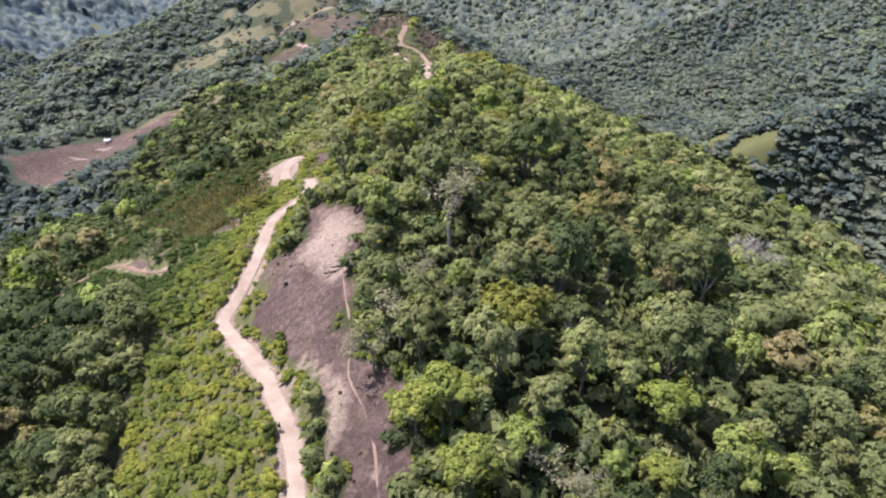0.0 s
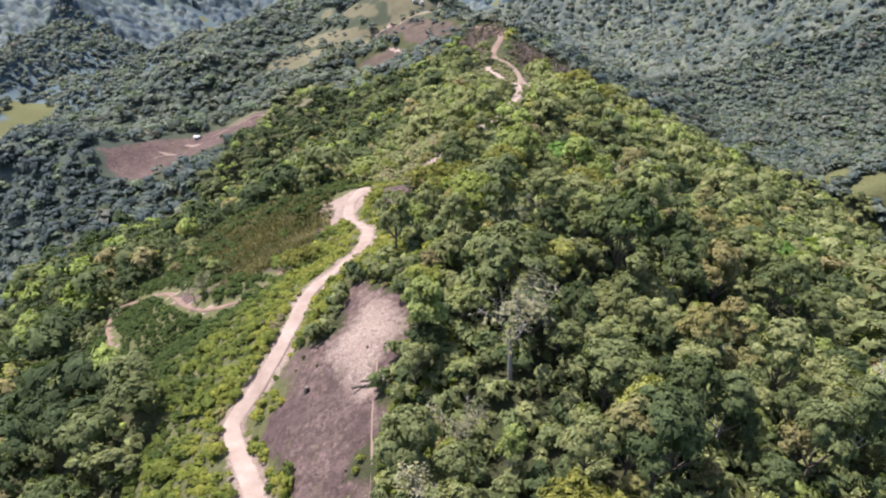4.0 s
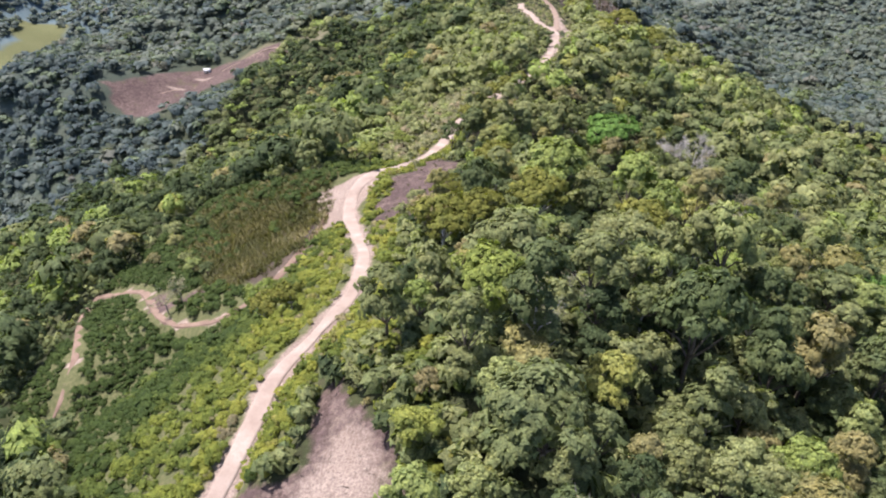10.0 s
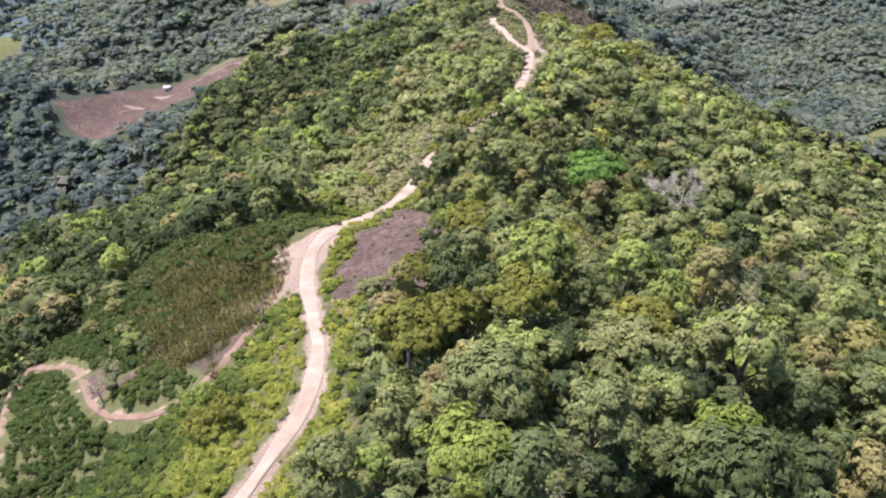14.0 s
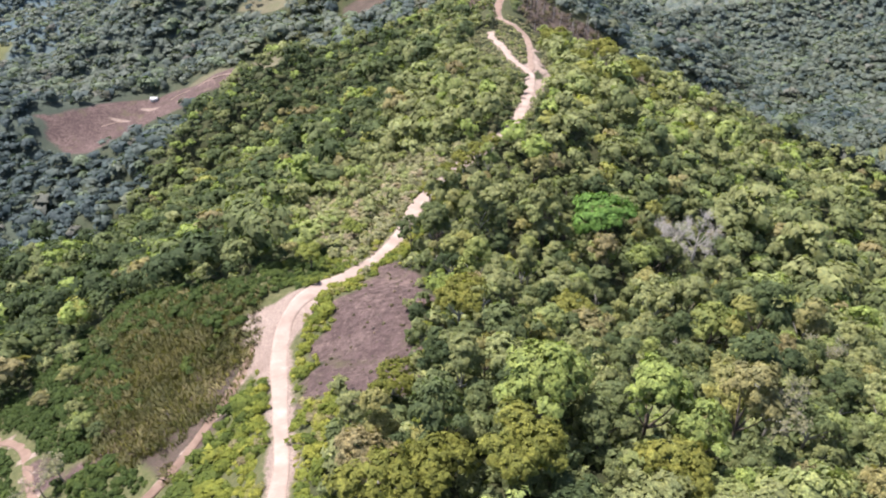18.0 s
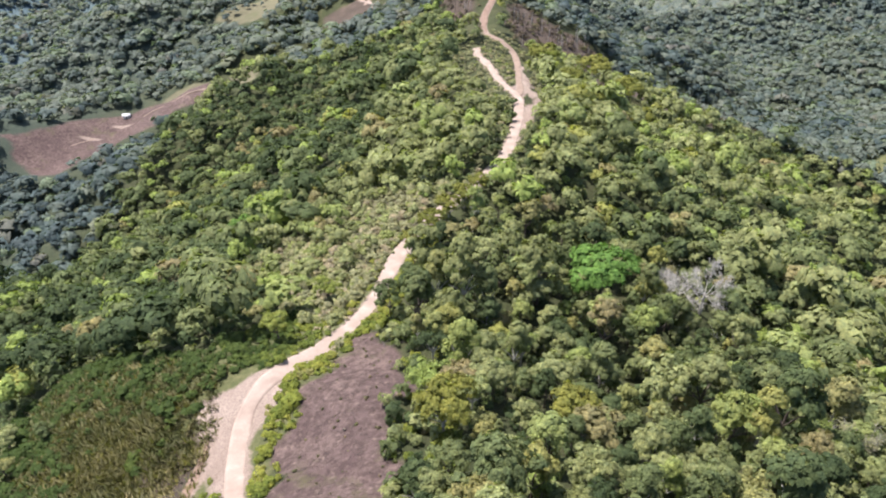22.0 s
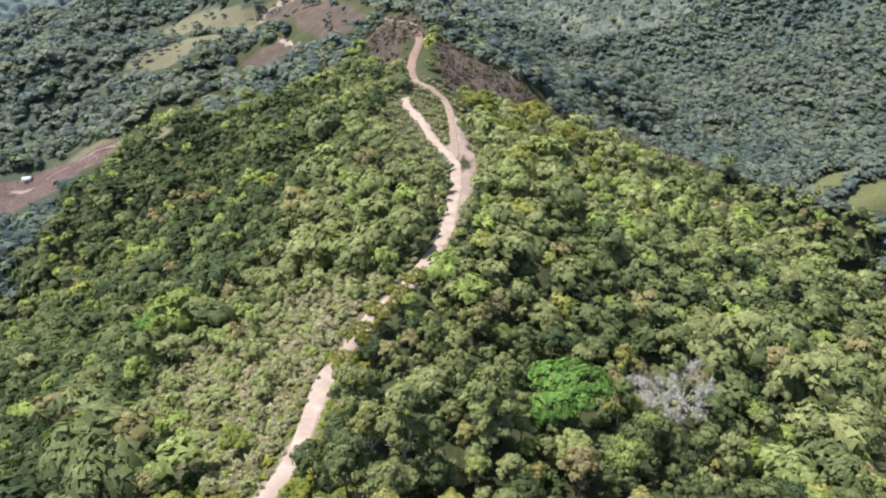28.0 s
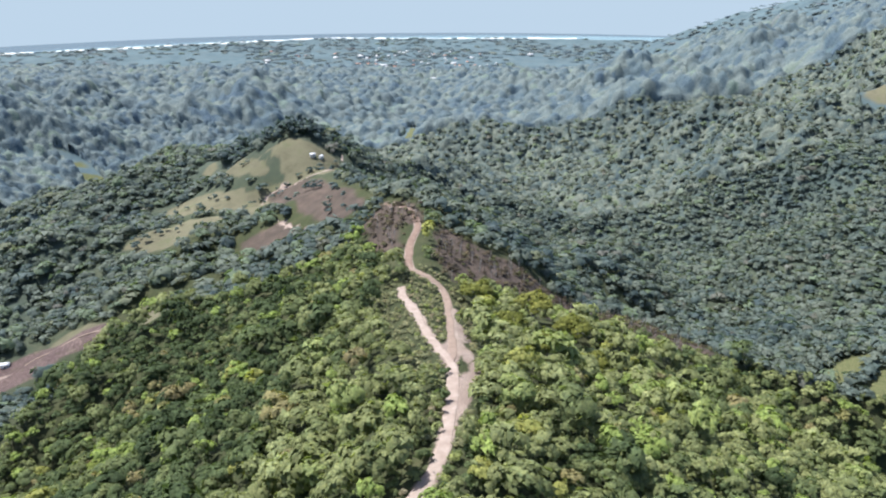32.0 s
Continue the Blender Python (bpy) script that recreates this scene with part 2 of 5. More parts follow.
    color = n.mix(1.0, color, n.ramp(far, [(0.3, 0.85), (0.7, 1.15)]), "MULTIPLY")
    return n.done(color, 0.95, n.bump(n.math("ADD", fine, clods), 0.9, 0.4), 0.15)


def road_material():
    n = Nodes("dry_earth_road")
    mid, fine = n.noise(0.25, 5.0), n.noise(2.2, 5.0, 0.7)
    c = n.ramp(mid, [(0.3, (0.250, 0.192, 0.158)), (0.55, (0.320, 0.258, 0.218)), (0.75, (0.395, 0.332, 0.288))])
    c = n.mix(n.ramp(fine, [(0.45, 0.0), (0.7, 0.45)]), c, (0.25, 0.19, 0.15))
    return n.done(c, 0.95, n.bump(fine, 0.6, 0.12), 0.15)


def earth_material(name, dark, light):
    n = Nodes(name)
    fine = n.noise(2.2, 5.0, 0.7)
    return n.done(n.mix(n.ramp(fine, [(0.4, 0.0), (0.7, 0.6)]), n.ramp(n.noise(0.3, 5.0), [(0.3, dark), (0.7, light)]), dark), 0.95, n.bump(fine, 0.6, 0.12), 0.15)


def plain_material(name, color, rough=0.8, vary=0.2, scale=1.5, metal=0.0):
    n = Nodes(name)
    lo, hi = tuple(v * (1 - vary) for v in color), tuple(min(v * (1 + vary), 1) for v in color)
    n.bsdf.inputs["Metallic"].default_value = metal
    return n.done(n.ramp(n.noise(scale, 4.0), [(0.3, lo), (0.7, hi)]), rough, n.bump(n.noise(scale * 6, 3.0), 0.3, 0.03))


def water_material():
    n = Nodes("sea_water")
    return n.done(n.ramp(n.noise(0.002, 4.0), [(0.3, (0.12, 0.22, 0.27)), (0.7, (0.18, 0.29, 0.33))]), 0.12, n.bump(n.noise(0.02, 4.0), 0.1, 0.3), 0.5)


M_GROUND, M_ROAD, M_SEA = ground_material(), road_material(), water_material()
M_FOAM = plain_material("surf_foam", (0.82, 0.84, 0.84), 0.6, 0.08, 0.05)
M_RED_EARTH = earth_material("red_earth", (0.160, 0.110, 0.085), (0.25, 0.180, 0.140))
M_BROWN_EARTH = earth_material("brown_earth", (0.19, 0.142, 0.112), (0.28, 0.212, 0.170))
M_WALL = plain_material("whitewashed_boards", (0.62, 0.60, 0.56), 0.8, 0.12)
M_ROOF = plain_material("sheet_metal_roof", (0.50, 0.51, 0.52), 0.45, 0.15, 0.8)
M_ROOF_RED = plain_material("rusty_roof", (0.34, 0.19, 0.14), 0.7, 0.2, 0.8)
M_DARK = plain_material("dark_opening", (0.03, 0.028, 0.026), 0.6, 0.2)


# ---- the lie of the land ----
# Each ridge: crest points (x, y, z), fall per metre to its left and right as one walks along it, rounding of the crest.
RIDGES = [
    ([(35, -260, 400), (20, -80, 418), (12, 20, 424), (4, 90, 433), (0, 135, 437), (-6, 175, 425), (-14, 215, 406), (-26, 255, 388),
      (-26, 310, 376), (-8, 365, 373), (-12, 430, 366), (-28, 521, 344), (-30, 600, 341), (-36, 665, 338),
      (-60, 740, 318), (-110, 830, 298), (-160, 930, 287), (-190, 1005, 312), (-235, 1085, 268), (-270, 1200, 190), (-310, 1400, 80)], 0.62, 0.60, 14, 140),
    ([(-30, 240, 394), (-66, 253, 384), (-120, 292, 338), (-190, 325, 285), (-260, 340, 235)], 0.52, 0.62, 8),
    ([(-33, 570, 326), (-150, 630, 284), (-250, 648, 260), (-330, 642, 252), (-420, 620, 226), (-520, 590, 165)], 0.34, 0.36, 24),
    ([(-110, 830, 293), (-200, 850, 268), (-309, 832, 241), (-411, 873, 200), (-540, 870, 150)], 0.34, 0.36, 24),
    ([(-190, 1000, 284), (-305, 1045, 262), (-400, 1080, 205), (-500, 1120, 130)], 0.36, 0.36, 24),
    ([(-8, 365, 367), (60, 395, 342), (118, 412, 317), (165, 428, 297), (182, 446, 281), (200, 465, 240), (212, 480, 190)], 0.5, 0.65, 14),
    ([(-4, 172, 414), (40, 187, 406), (72, 208, 368), (97, 222, 359), (160, 272, 324), (200, 300, 292)], 0.55, 0.6, 8),
    ([(-10, 290, 378), (50, 325, 353), (98, 345, 330), (150, 375, 294)], 0.5, 0.5, 20),
    ([(-22, 490, 348), (30, 510, 330), (85, 532, 302), (140, 562, 258), (190, 592, 205)], 0.5, 0.55, 14),
    # the range across the valley
    ([(900, -700, 520), (960, 0, 500), (1000, 600, 470), (1060, 1200, 430), (1150, 1800, 390), (1240, 2400, 300), (1150, 3000, 215),
      (1000, 3500, 120), (900, 4000, 40)], 0.52, 0.52, 40),
    ([(960, 480, 460), (700, 560, 330), (480, 620, 262), (330, 665, 226), (275, 652, 200)], 0.48, 0.48, 30),
    ([(1010, 700, 450), (760, 860, 310), (560, 940, 200), (460, 960, 120)], 0.42, 0.42, 30),
    ([(1060, 1250, 420), (800, 1420, 300), (560, 1540, 190), (380, 1600, 90)], 0.40, 0.40, 30),
    ([(1140, 1800, 380), (800, 1960, 240), (400, 2000, 150), (60, 1950, 104), (-120, 1930, 60)], 0.36, 0.36, 30),
    ([(1000, 80, 470), (700, 280, 340), (520, 380, 240)], 0.45, 0.45, 30),
    ([(1240, 2400, 290), (700, 2650, 150), (200, 2700, 80)], 0.3, 0.3, 40),
    ([(2300, 1500, 620), (2100, 2600, 520), (1900, 3400, 380), (1600, 4200, 200), (1500, 4700, 60)], 0.4, 0.4, 60),
    # the low hills across the other valley
    ([(-1500, 300, 330), (-1250, 1000, 250), (-1000, 1500, 185), (-820, 2000, 150), (-500, 2350, 110), (-300, 2500, 60)], 0.34, 0.34, 40),
    ([(-1250, 1050, 240), (-900, 1180, 150), (-720, 1250, 80)], 0.34, 0.34, 30),
    ([(-960, 1600, 180), (-640, 1760, 110), (-480, 1800, 60)], 0.34, 0.34, 30),
    ([(-2300, 800, 380), (-2000, 1800, 250), (-1500, 2500, 85), (-900, 2950, 42), (-500, 3100, 20)], 0.3, 0.3, 50),
    ([(-1300, -300, 330), (-900, 200, 240), (-700, 420, 170)], 0.4, 0.4, 40),
]


def ridge_height(x, y, crest, fall_left, fall_right, rounding, brink=1e9):
    best = np.full(x.shape, -1e4)
    for (x0, y0, z0), (x1, y1, z1) in zip(crest, crest[1:]):
        dx, dy = x1 - x0, y1 - y0
        u = np.clip(((x - x0) * dx + (y - y0) * dy) / (dx * dx + dy * dy), 0, 1)
        px, py = x - x0 - u * dx, y - y0 - u * dy
        d = np.hypot(px, py)
        fall = np.where(dx * py - dy * px > 0, fall_left, fall_right)
        z = z0 + u * (z1 - z0) - fall * (np.hypot(d, rounding) - rounding)
        z = z - 0.42 * np.where(fall == fall_right, np.maximum(d - brink + 75 * np.clip((y - 430) / 130, 0, 1), 0), 0)
        behind = np.maximum(-((x - x0) * dx + (y - y0) * dy) / math.hypot(dx, dy), 0)
        z = z - (0.7 * behind if (x0, y0, z0) == crest[0] else 0)
        best = np.maximum(best, z)
    return best


WAVES = []
for _o, (_len, _amp) in enumerate(((420, 9.0), (190, 5.5), (90, 3.0), (43, 1.3), (19, 0.45))):
    _r = random.Random(7 + _o)
    for _i in range(4):
        _a = _r.uniform(0, math.pi)
        _l = _len * _r.uniform(0.75, 1.3)
        WAVES.append((math.cos(_a) * 2 * math.pi / _l, math.sin(_a) * 2 * math.pi / _l, _r.uniform(0, 6.28), _amp * 0.5))


def rough(x, y):
    """Uneven ground: gullies and humps of several sizes."""
    z = np.zeros(x.shape)
    wx, wy = x + 14 * np.sin(y / 61.0), y + 14 * np.sin(x / 53.0)
    for kx, ky, p, a in WAVES:
        z += a * np.sin(kx * wx + ky * wy + p)
    return z


def land(x, y):
    """Height of the bare ground."""
    x, y = np.asarray(x, float), np.asarray(y, float)
    k = 5.0
    floor = 34 + 146 / (1 + np.exp((y - 900) / 250))
    floor = np.where(y > 1900, floor - (np.minimum(y, 3300) - 1900) / 1400 * 22, floor)
    parts = [floor] + [ridge_height(x, y, *r) for r in RIDGES]
    top = np.max(parts, axis=0)
    z = top + k * np.log(sum(np.exp(np.maximum((p - top) / k, -40)) for p in parts))
    z = z - 1.5
    near = np.exp(-((np.abs(x + 45) / 75) ** 4)) * np.exp(-((np.abs(y - 260) / 420) ** 6))
    # a gully below the road
    for (x0, y0), (x1, y1), deep in (((-66, 192), (-104, 168), 7), ((-104, 168), (-160, 140), 12), ((-160, 140), (-260, 100), 14)):
        u = np.clip(((x - x0) * (x1 - x0) + (y - y0) * (y1 - y0)) / ((x1 - x0) ** 2 + (y1 - y0) ** 2), 0, 1)
        z = z - deep * np.exp(-((np.hypot(x - x0 - u * (x1 - x0), y - y0 - u * (y1 - y0)) / 24) ** 2))
    # and one on the wooded side
    for (x0, y0), (x1, y1), deep in (((14, 139), (43, 155), 11), ((43, 155), (110, 172), 8)):
        u = np.clip(((x - x0) * (x1 - x0) + (y - y0) * (y1 - y0)) / ((x1 - x0) ** 2 + (y1 - y0) ** 2), 0, 1)
        z = z - deep * np.exp(-((np.hypot(x - x0 - u * (x1 - x0), y - y0 - u * (y1 - y0)) / 15) ** 2))
    # the brink above the deep valley
    past = np.clip(x - np.interp(y, [100, 250, 420, 480, 560, 650], [215, 205, 188, 158, 130, 112]), 0, 110)
    z = z - 0.6 * past * np.clip((640 - y) / 80, 0, 1) * np.clip((470 - x) / 120, 0, 1)
    plain = np.clip((y - 2600) / 700, 0, 1)
    near = np.maximum(near, 0.75 * np.exp(-((np.abs(x - 60) / 280) ** 6)) * np.exp(-((np.abs(y - 350) / 480) ** 6)))
    z = z + rough(x, y) * (1 - 0.85 * near) * (1 - 0.93 * plain)
    # spurs and side valleys of the farther slopes
    wild = np.clip(np.maximum((np.abs(x - 60) - 330) / 350, (y - 1150) / 350), 0, 1) * (1 - plain) * np.clip((z - 30) / 120, 0.15, 1)
    wx, wy = x + 60 * np.sin(y / 170.0), y + 60 * np.sin(x / 210.0 + 1)
    spurs = 1 - np.abs(np.sin(wx / 150.0 + 0.8 * np.sin(wy / 260.0))) - 0.36
    spurs = spurs + 0.6 * (1 - np.abs(np.sin(wy / 95.0 + 0.5 * np.sin(wx / 190.0) + 1.3)) - 0.36) + 0.3 * np.sin(wx / 41.0) * np.sin(wy / 37.0)
    z = z + 52 * spurs * wild
    # the shore: beyond it the sea bed
    shore = 4470 - 0.10 * (x + 600) + 60 * np.sin(x / 400)
    shore = np.where(x < -760, 4385 + (x + 880) * 0.458, shore)
    return np.where(y > shore, np.minimum(z, 3) - np.minimum((y - shore) * 0.05, 6), z)
# ---- end of the land ----


# ---- plan ----
def smooth(points, step):
    """A polyline through the points, rounded, with a vertex about every step metres."""
    p = np.array([points[0]] + list(points) + [points[-1]], float)
    out = []
    for i in range(1, len(p) - 2):
        a, b, c, d = p[i - 1:i + 3]
        k = max(2, int(np.hypot(*(c - b)[:2]) / step))
        t = np.linspace(0, 1, k, endpoint=False)[:, None]
        out.append(0.5 * (2 * b + (c - a) * t + (2 * a - 5 * b + 4 * c - d) * t ** 2 + (3 * b - a - 3 * c + d) * t ** 3))
    return np.vstack(out + [p[-1:]])


MAIN_ROAD = [(-8, 5), (-15, 45), (-21, 65), (-25, 79), (-33, 95), (-43, 109), (-44, 113), (-42, 119), (-40.5, 126), (-40, 134), (-40, 144), (-38, 156), (-37, 172),
             (-39, 186), (-47, 206), (-53, 220), (-59, 236), (-59, 246), (-54, 256), (-49, 266), (-43, 286), (-40, 314), (-31, 333), (-22, 347), (-14, 366),
             (-11, 384), (-10, 410), (-10, 425), (-13, 436), (-19, 461), (-27, 497), (-35, 524), (-36.5, 536)]
UPPER_ROAD = [(-10, 431), (-10.5, 455), (-12, 501), (-15, 536), (-23, 548), (-32, 557), (-36, 570)]
RED_ROAD = [(-33, 558), (-36, 574), (-37, 610), (-34, 632), (-38, 655), (-47, 676), (-62, 703)]
LOW_TRACK = [(-122, 172), (-125, 189), (-143, 213), (-146, 226), (-134, 223), (-119, 216), (-110, 207), (-103, 200), (-95, 195), (-85, 192.5), (-77, 191.5), (-71, 194), (-67, 202), (-64.5, 214), (-64.5, 226), (-66, 236)]
FIELD_PATH = [(-250, 646), (-285, 640), (-322, 628), (-345, 600), (-356, 580)]
HILL_TRACK = [(-205, 890), (-210, 914), (-199, 922), (-186, 922), (-160, 900), (-140, 897), (-134, 920), (-137, 969), (-139, 985)]
CLEARING_PATH = [(-20, 118), (-18, 104), (-15.5, 92), (-15, 83), (-12, 76), (-10, 69), (-9, 63), (-7, 52)]
LOW_HILL_TRACK = [(-134, 756), (-154, 780), (-168, 799)]

CLEARING = [(-13, 55), (-17, 72), (-20, 83), (-27, 100), (-38, 112), (-40, 119), (-34, 124), (-31, 130), (-28, 137), (-25, 140), (-20, 130),
            (-17, 118), (-16, 96), (-14, 85), (-10, 75), (-4, 66), (-6, 55)]
CLEARING_TOP = [(-34, 122), (-31, 130), (-28, 137), (-25, 140), (-20, 130), (-17, 118), (-17, 104), (-23, 106), (-28, 114)]
CLEARING_2 = [(-44, 203), (-48, 211), (-45, 222), (-46, 232), (-51, 243), (-46, 254), (-39, 270), (-33, 263), (-27, 243), (-25, 222), (-23, 202), (-30, 201), (-38, 210)]
BROWN_FIELD = [(-392, 579), (-376, 563), (-345, 545), (-329, 580), (-300, 606), (-246, 640), (-256, 655), (-320, 645), (-356, 625)]
CUT_BANK = [(-70, 244), (-65, 239), (-64, 228), (-63, 216), (-66, 206), (-67, 197), (-75, 201), (-88, 206), (-98, 217), (-86, 223), (-77, 232)]
JUNCTION_PAD = [(-72, 246), (-67, 238), (-61, 228), (-57, 220), (-52, 224), (-55, 252), (-64, 255)]
RED_CUT = [(-117, 212), (-108, 212), (-98, 204), (-88, 204), (-88, 212), (-93, 210), (-104, 202), (-112, 203)]
BARE_STRIP = [(-8, 388), (-3, 398), (-2, 430), (-5, 470), (-9, 510), (-13, 505), (-10, 466), (-7, 430)]
ROAD_BANK = [(-17, 66), (-19, 78), (-25, 92), (-24, 98), (-20, 88), (-15, 72)]
FORK = [(-15, 420), (-26, 420), (-36, 470), (-50, 532), (-38, 538), (-16, 520), (-11, 450)]
TALL_GRASS = [(-118, 258), (-104, 254), (-91, 252), (-76, 248), (-71, 240), (-69, 229), (-72, 219), (-77, 212), (-84, 212), (-98, 222), (-108, 238)]
PASTURES = [
    [(-347, 954), (-299, 961), (-257, 932), (-228, 919), (-212, 928), (-187, 922), (-192, 867), (-208, 845), (-245, 891), (-276, 896), (-304, 890)],
    [(-316, 806), (-311, 828), (-280, 874), (-239, 873), (-236, 829), (-260, 833), (-250, 783), (-280, 790)],
    [(-320, 1034), (-322, 1058), (-218, 958), (-208, 939), (-247, 946)],
    [(-224, 981), (-191, 985), (-165, 980), (-138, 975), (-131, 882), (-164, 902), (-196, 937), (-205, 956)],
    [(-248, 673), (-230, 689), (-199, 703), (-190, 694), (-223, 682), (-219, 634)],
]
MEADOWS = [[(253, 668), (287, 685), (303, 680), (291, 663), (273, 656)], [(277, 650), (301, 661), (330, 655), (320, 630), (281, 636)],
           [(-771, 1012), (-805, 978), (-779, 864), (-600, 640), (-540, 640), (-600, 760), (-728, 964)],
           [(-800, 1560), (-751, 1558), (-690, 1500), (-640, 1440), (-660, 1430), (-746, 1520)], [(-146, 1958), (-140, 2180), (-106, 2017), (-136, 1916)]]
DRY_PATCHES = [[(678, 1466), (730, 1440), (700, 1380), (657, 1392)], [(-296, 672), (-256, 654), (-285, 640), (-300, 648)]]
BURNT = [
    [(-210, 916), (-188, 926), (-148, 883), (-101, 793), (-77, 720), (-97, 709), (-143, 795), (-185, 863)],
    [(-20, 645), (16, 632), (50, 645), (96, 672), (135, 690), (168, 640), (150, 592), (112, 566), (76, 564), (20, 565), (-13, 553), (-24, 591)],
    [(-66, 708), (-36, 675), (-31, 640), (-42, 635), (-55, 655)],
    [(-70, 700), (-54, 690), (-45, 640), (-42, 600), (-56, 600), (-75, 670)],
    [(-202, 777), (-181, 790), (-162, 793), (-141, 768), (-154, 757), (-179, 755)],
]
SCRUB = [(-8, 8), (-18, 60), (-22, 90), (-30, 104), (-38, 118), (-30, 140), (-22, 150), (-30, 180), (-34, 205), (-46, 215), (-46, 250), (-34, 285), (-30, 318), (-44, 320),
         (-60, 285), (-80, 262), (-120, 280), (-142, 236), (-138, 176), (-104, 160), (-84, 145), (-62, 118), (-62, 98), (-50, 70), (-40, 5)]
PALE_SLOPE = [(-46, 262), (-62, 282), (-95, 318), (-92, 352), (-60, 372), (-30, 350), (-36, 325), (-42, 300)]


def line_distance(x, y, line):
    """Distance to a polyline, and the place along it (in vertices)."""
    best, along = np.full(x.shape, 1e9), np.zeros(x.shape)
    for i, (a, b) in enumerate(zip(line, line[1:])):
        dx, dy = b[0] - a[0], b[1] - a[1]
        u = np.clip(((x - a[0]) * dx + (y - a[1]) * dy) / max(dx * dx + dy * dy, 1e-9), 0, 1)
        d = np.hypot(x - a[0] - u * dx, y - a[1] - u * dy)
        along = np.where(d < best, i + u, along)
        best = np.minimum(best, d)
    return best, along


def inside(x, y, poly, soft):
    """1 well inside the outline, 0 well outside, half on it."""
    within = np.zeros(x.shape, bool)
    ring = list(poly) + [poly[0]]
    for (x0, y0), (x1, y1) in zip(ring, ring[1:]):
        within ^= ((y0 > y) != (y1 > y)) & (x < (x1 - x0) * (y - y0) / ((y1 - y0) or 1e-9) + x0)
    d, _ = line_distance(x, y, ring)
    return np.clip(0.5 + np.where(within, d, -d) / (2 * soft), 0, 1)


ROADS = []
for _line, _width in ((MAIN_ROAD, 3.0), (UPPER_ROAD, 3.2), (LOW_TRACK, 2.0), (FIELD_PATH, 1.6), (HILL_TRACK, 2.8), (LOW_HILL_TRACK, 3.0), (CLEARING_PATH, 0.45), (RED_ROAD, 4.0)):
    _c = smooth(_line, 2.0)
    _z = land(_c[:, 0], _c[:, 1])
    _k = np.exp(-np.linspace(-2, 2, 9) ** 2)
    _z = np.convolve(np.pad(_z, 4, mode="edge"), _k / _k.sum(), mode="valid")
    ROADS.append((_c, _z, _width))


def ground_height(x, y):
    """The ground with the roads' beds cut into it."""
    z = land(x, y)
    for c, zr, w in ROADS:
        lo, hi = c.min(0) - 12, c.max(0) + 12
        near = (x > lo[0]) & (x < hi[0]) & (y > lo[1]) & (y < hi[1])
        if not near.any():
            continue
        d, u = line_distance(x[near], y[near], c)
        bed = np.interp(u, np.arange(len(zr)), zr)
        f = np.clip((d - w * 0.75) / (w * 0.9), 0, 1)
        f = f * f * (3 - 2 * f)
        z[near] = (bed - 0.24 * (1 - f)) * (1 - f) + z[near] * f
    return z


def cover(x, y):
    """Weights of bare soil, pasture and burnt ground."""
    wx = x + 2.0 * np.sin(y / 7.0) + 1.2 * np.sin(y / 3.1 + x / 5)
    wy = y + 2.0 * np.sin(x / 6.0) + 1.2 * np.sin(x / 2.7 + y / 4)
    bare = np.maximum.reduce([inside(wx, wy, p, 2.5) for p in (JUNCTION_PAD, BARE_STRIP, ROAD_BANK)] + [0.64 * inside(wx, wy, CLEARING_TOP, 5)])
    for c, zr, w in ROADS:
        wobble = 1.0 + (0.45 * np.sin(y / 6.1 + x / 3.7) * np.sin(y / 2.3) + 0.3 if w == 3.0 else 0.0)
        bare = np.maximum(bare, np.clip(1.1 - line_distance(x, y, c[::3])[0] / (w * wobble * (1.0 if w >= 3 else 0.6)), 0, 1))
    grass = np.maximum.reduce([inside(wx, wy, p, 6) for p in PASTURES + DRY_PATCHES + [PALE_SLOPE]])
    burnt = np.maximum.reduce([inside(wx, wy, p, 8) for p in BURNT] + [inside(wx, wy, CUT_BANK, 3)])
    tall_far = np.maximum.reduce([inside(wx, wy, p, 5) for p in MEADOWS])
    rx, ry = wx + 1.6 * np.sin(wy / 2.1 + 0.7 * np.sin(wx / 1.7)), wy + 1.6 * np.sin(wx / 1.9 + 0.8 * np.sin(wy / 2.3))
    ash = np.maximum.reduce([inside(rx, ry, p, 2) for p in (CLEARING, CLEARING_2, RED_CUT)] + [inside(wx, wy, BROWN_FIELD, 6)])
    tall = np.maximum.reduce([inside(wx, wy, TALL_GRASS, 5), inside(wx, wy, SCRUB, 4), tall_far])
    return bare, grass, burnt, ash, tall


def mesh_object(name, verts, quads, material, parent=None, smooth_shade=False, normals=None):
    """A mesh from arrays of places and of four corners a face."""
    verts, quads = np.asarray(verts, np.float32), np.asarray(quads, np.int32)
    me = bpy.data.meshes.new(name)
    me.vertices.add(len(verts)), me.loops.add(quads.size), me.polygons.add(len(quads))
    me.vertices.foreach_set("co", verts.ravel())
    me.loops.foreach_set("vertex_index", quads.ravel())
    me.polygons.foreach_set("loop_start", np.arange(0, quads.size, quads.shape[1], dtype=np.int32))
    if smooth_shade:
        me.polygons.foreach_set("use_smooth", np.ones(len(quads), bool))
    me.update(calc_edges=True)
    if normals is not None:
        me.polygons.foreach_set("use_smooth", np.ones(len(quads), bool))
        me.normals_split_custom_set_from_vertices(np.asarray(normals, np.float32))
    me.materials.append(material)
    ob = new(name, me)
    ob.parent = parent
    return ob


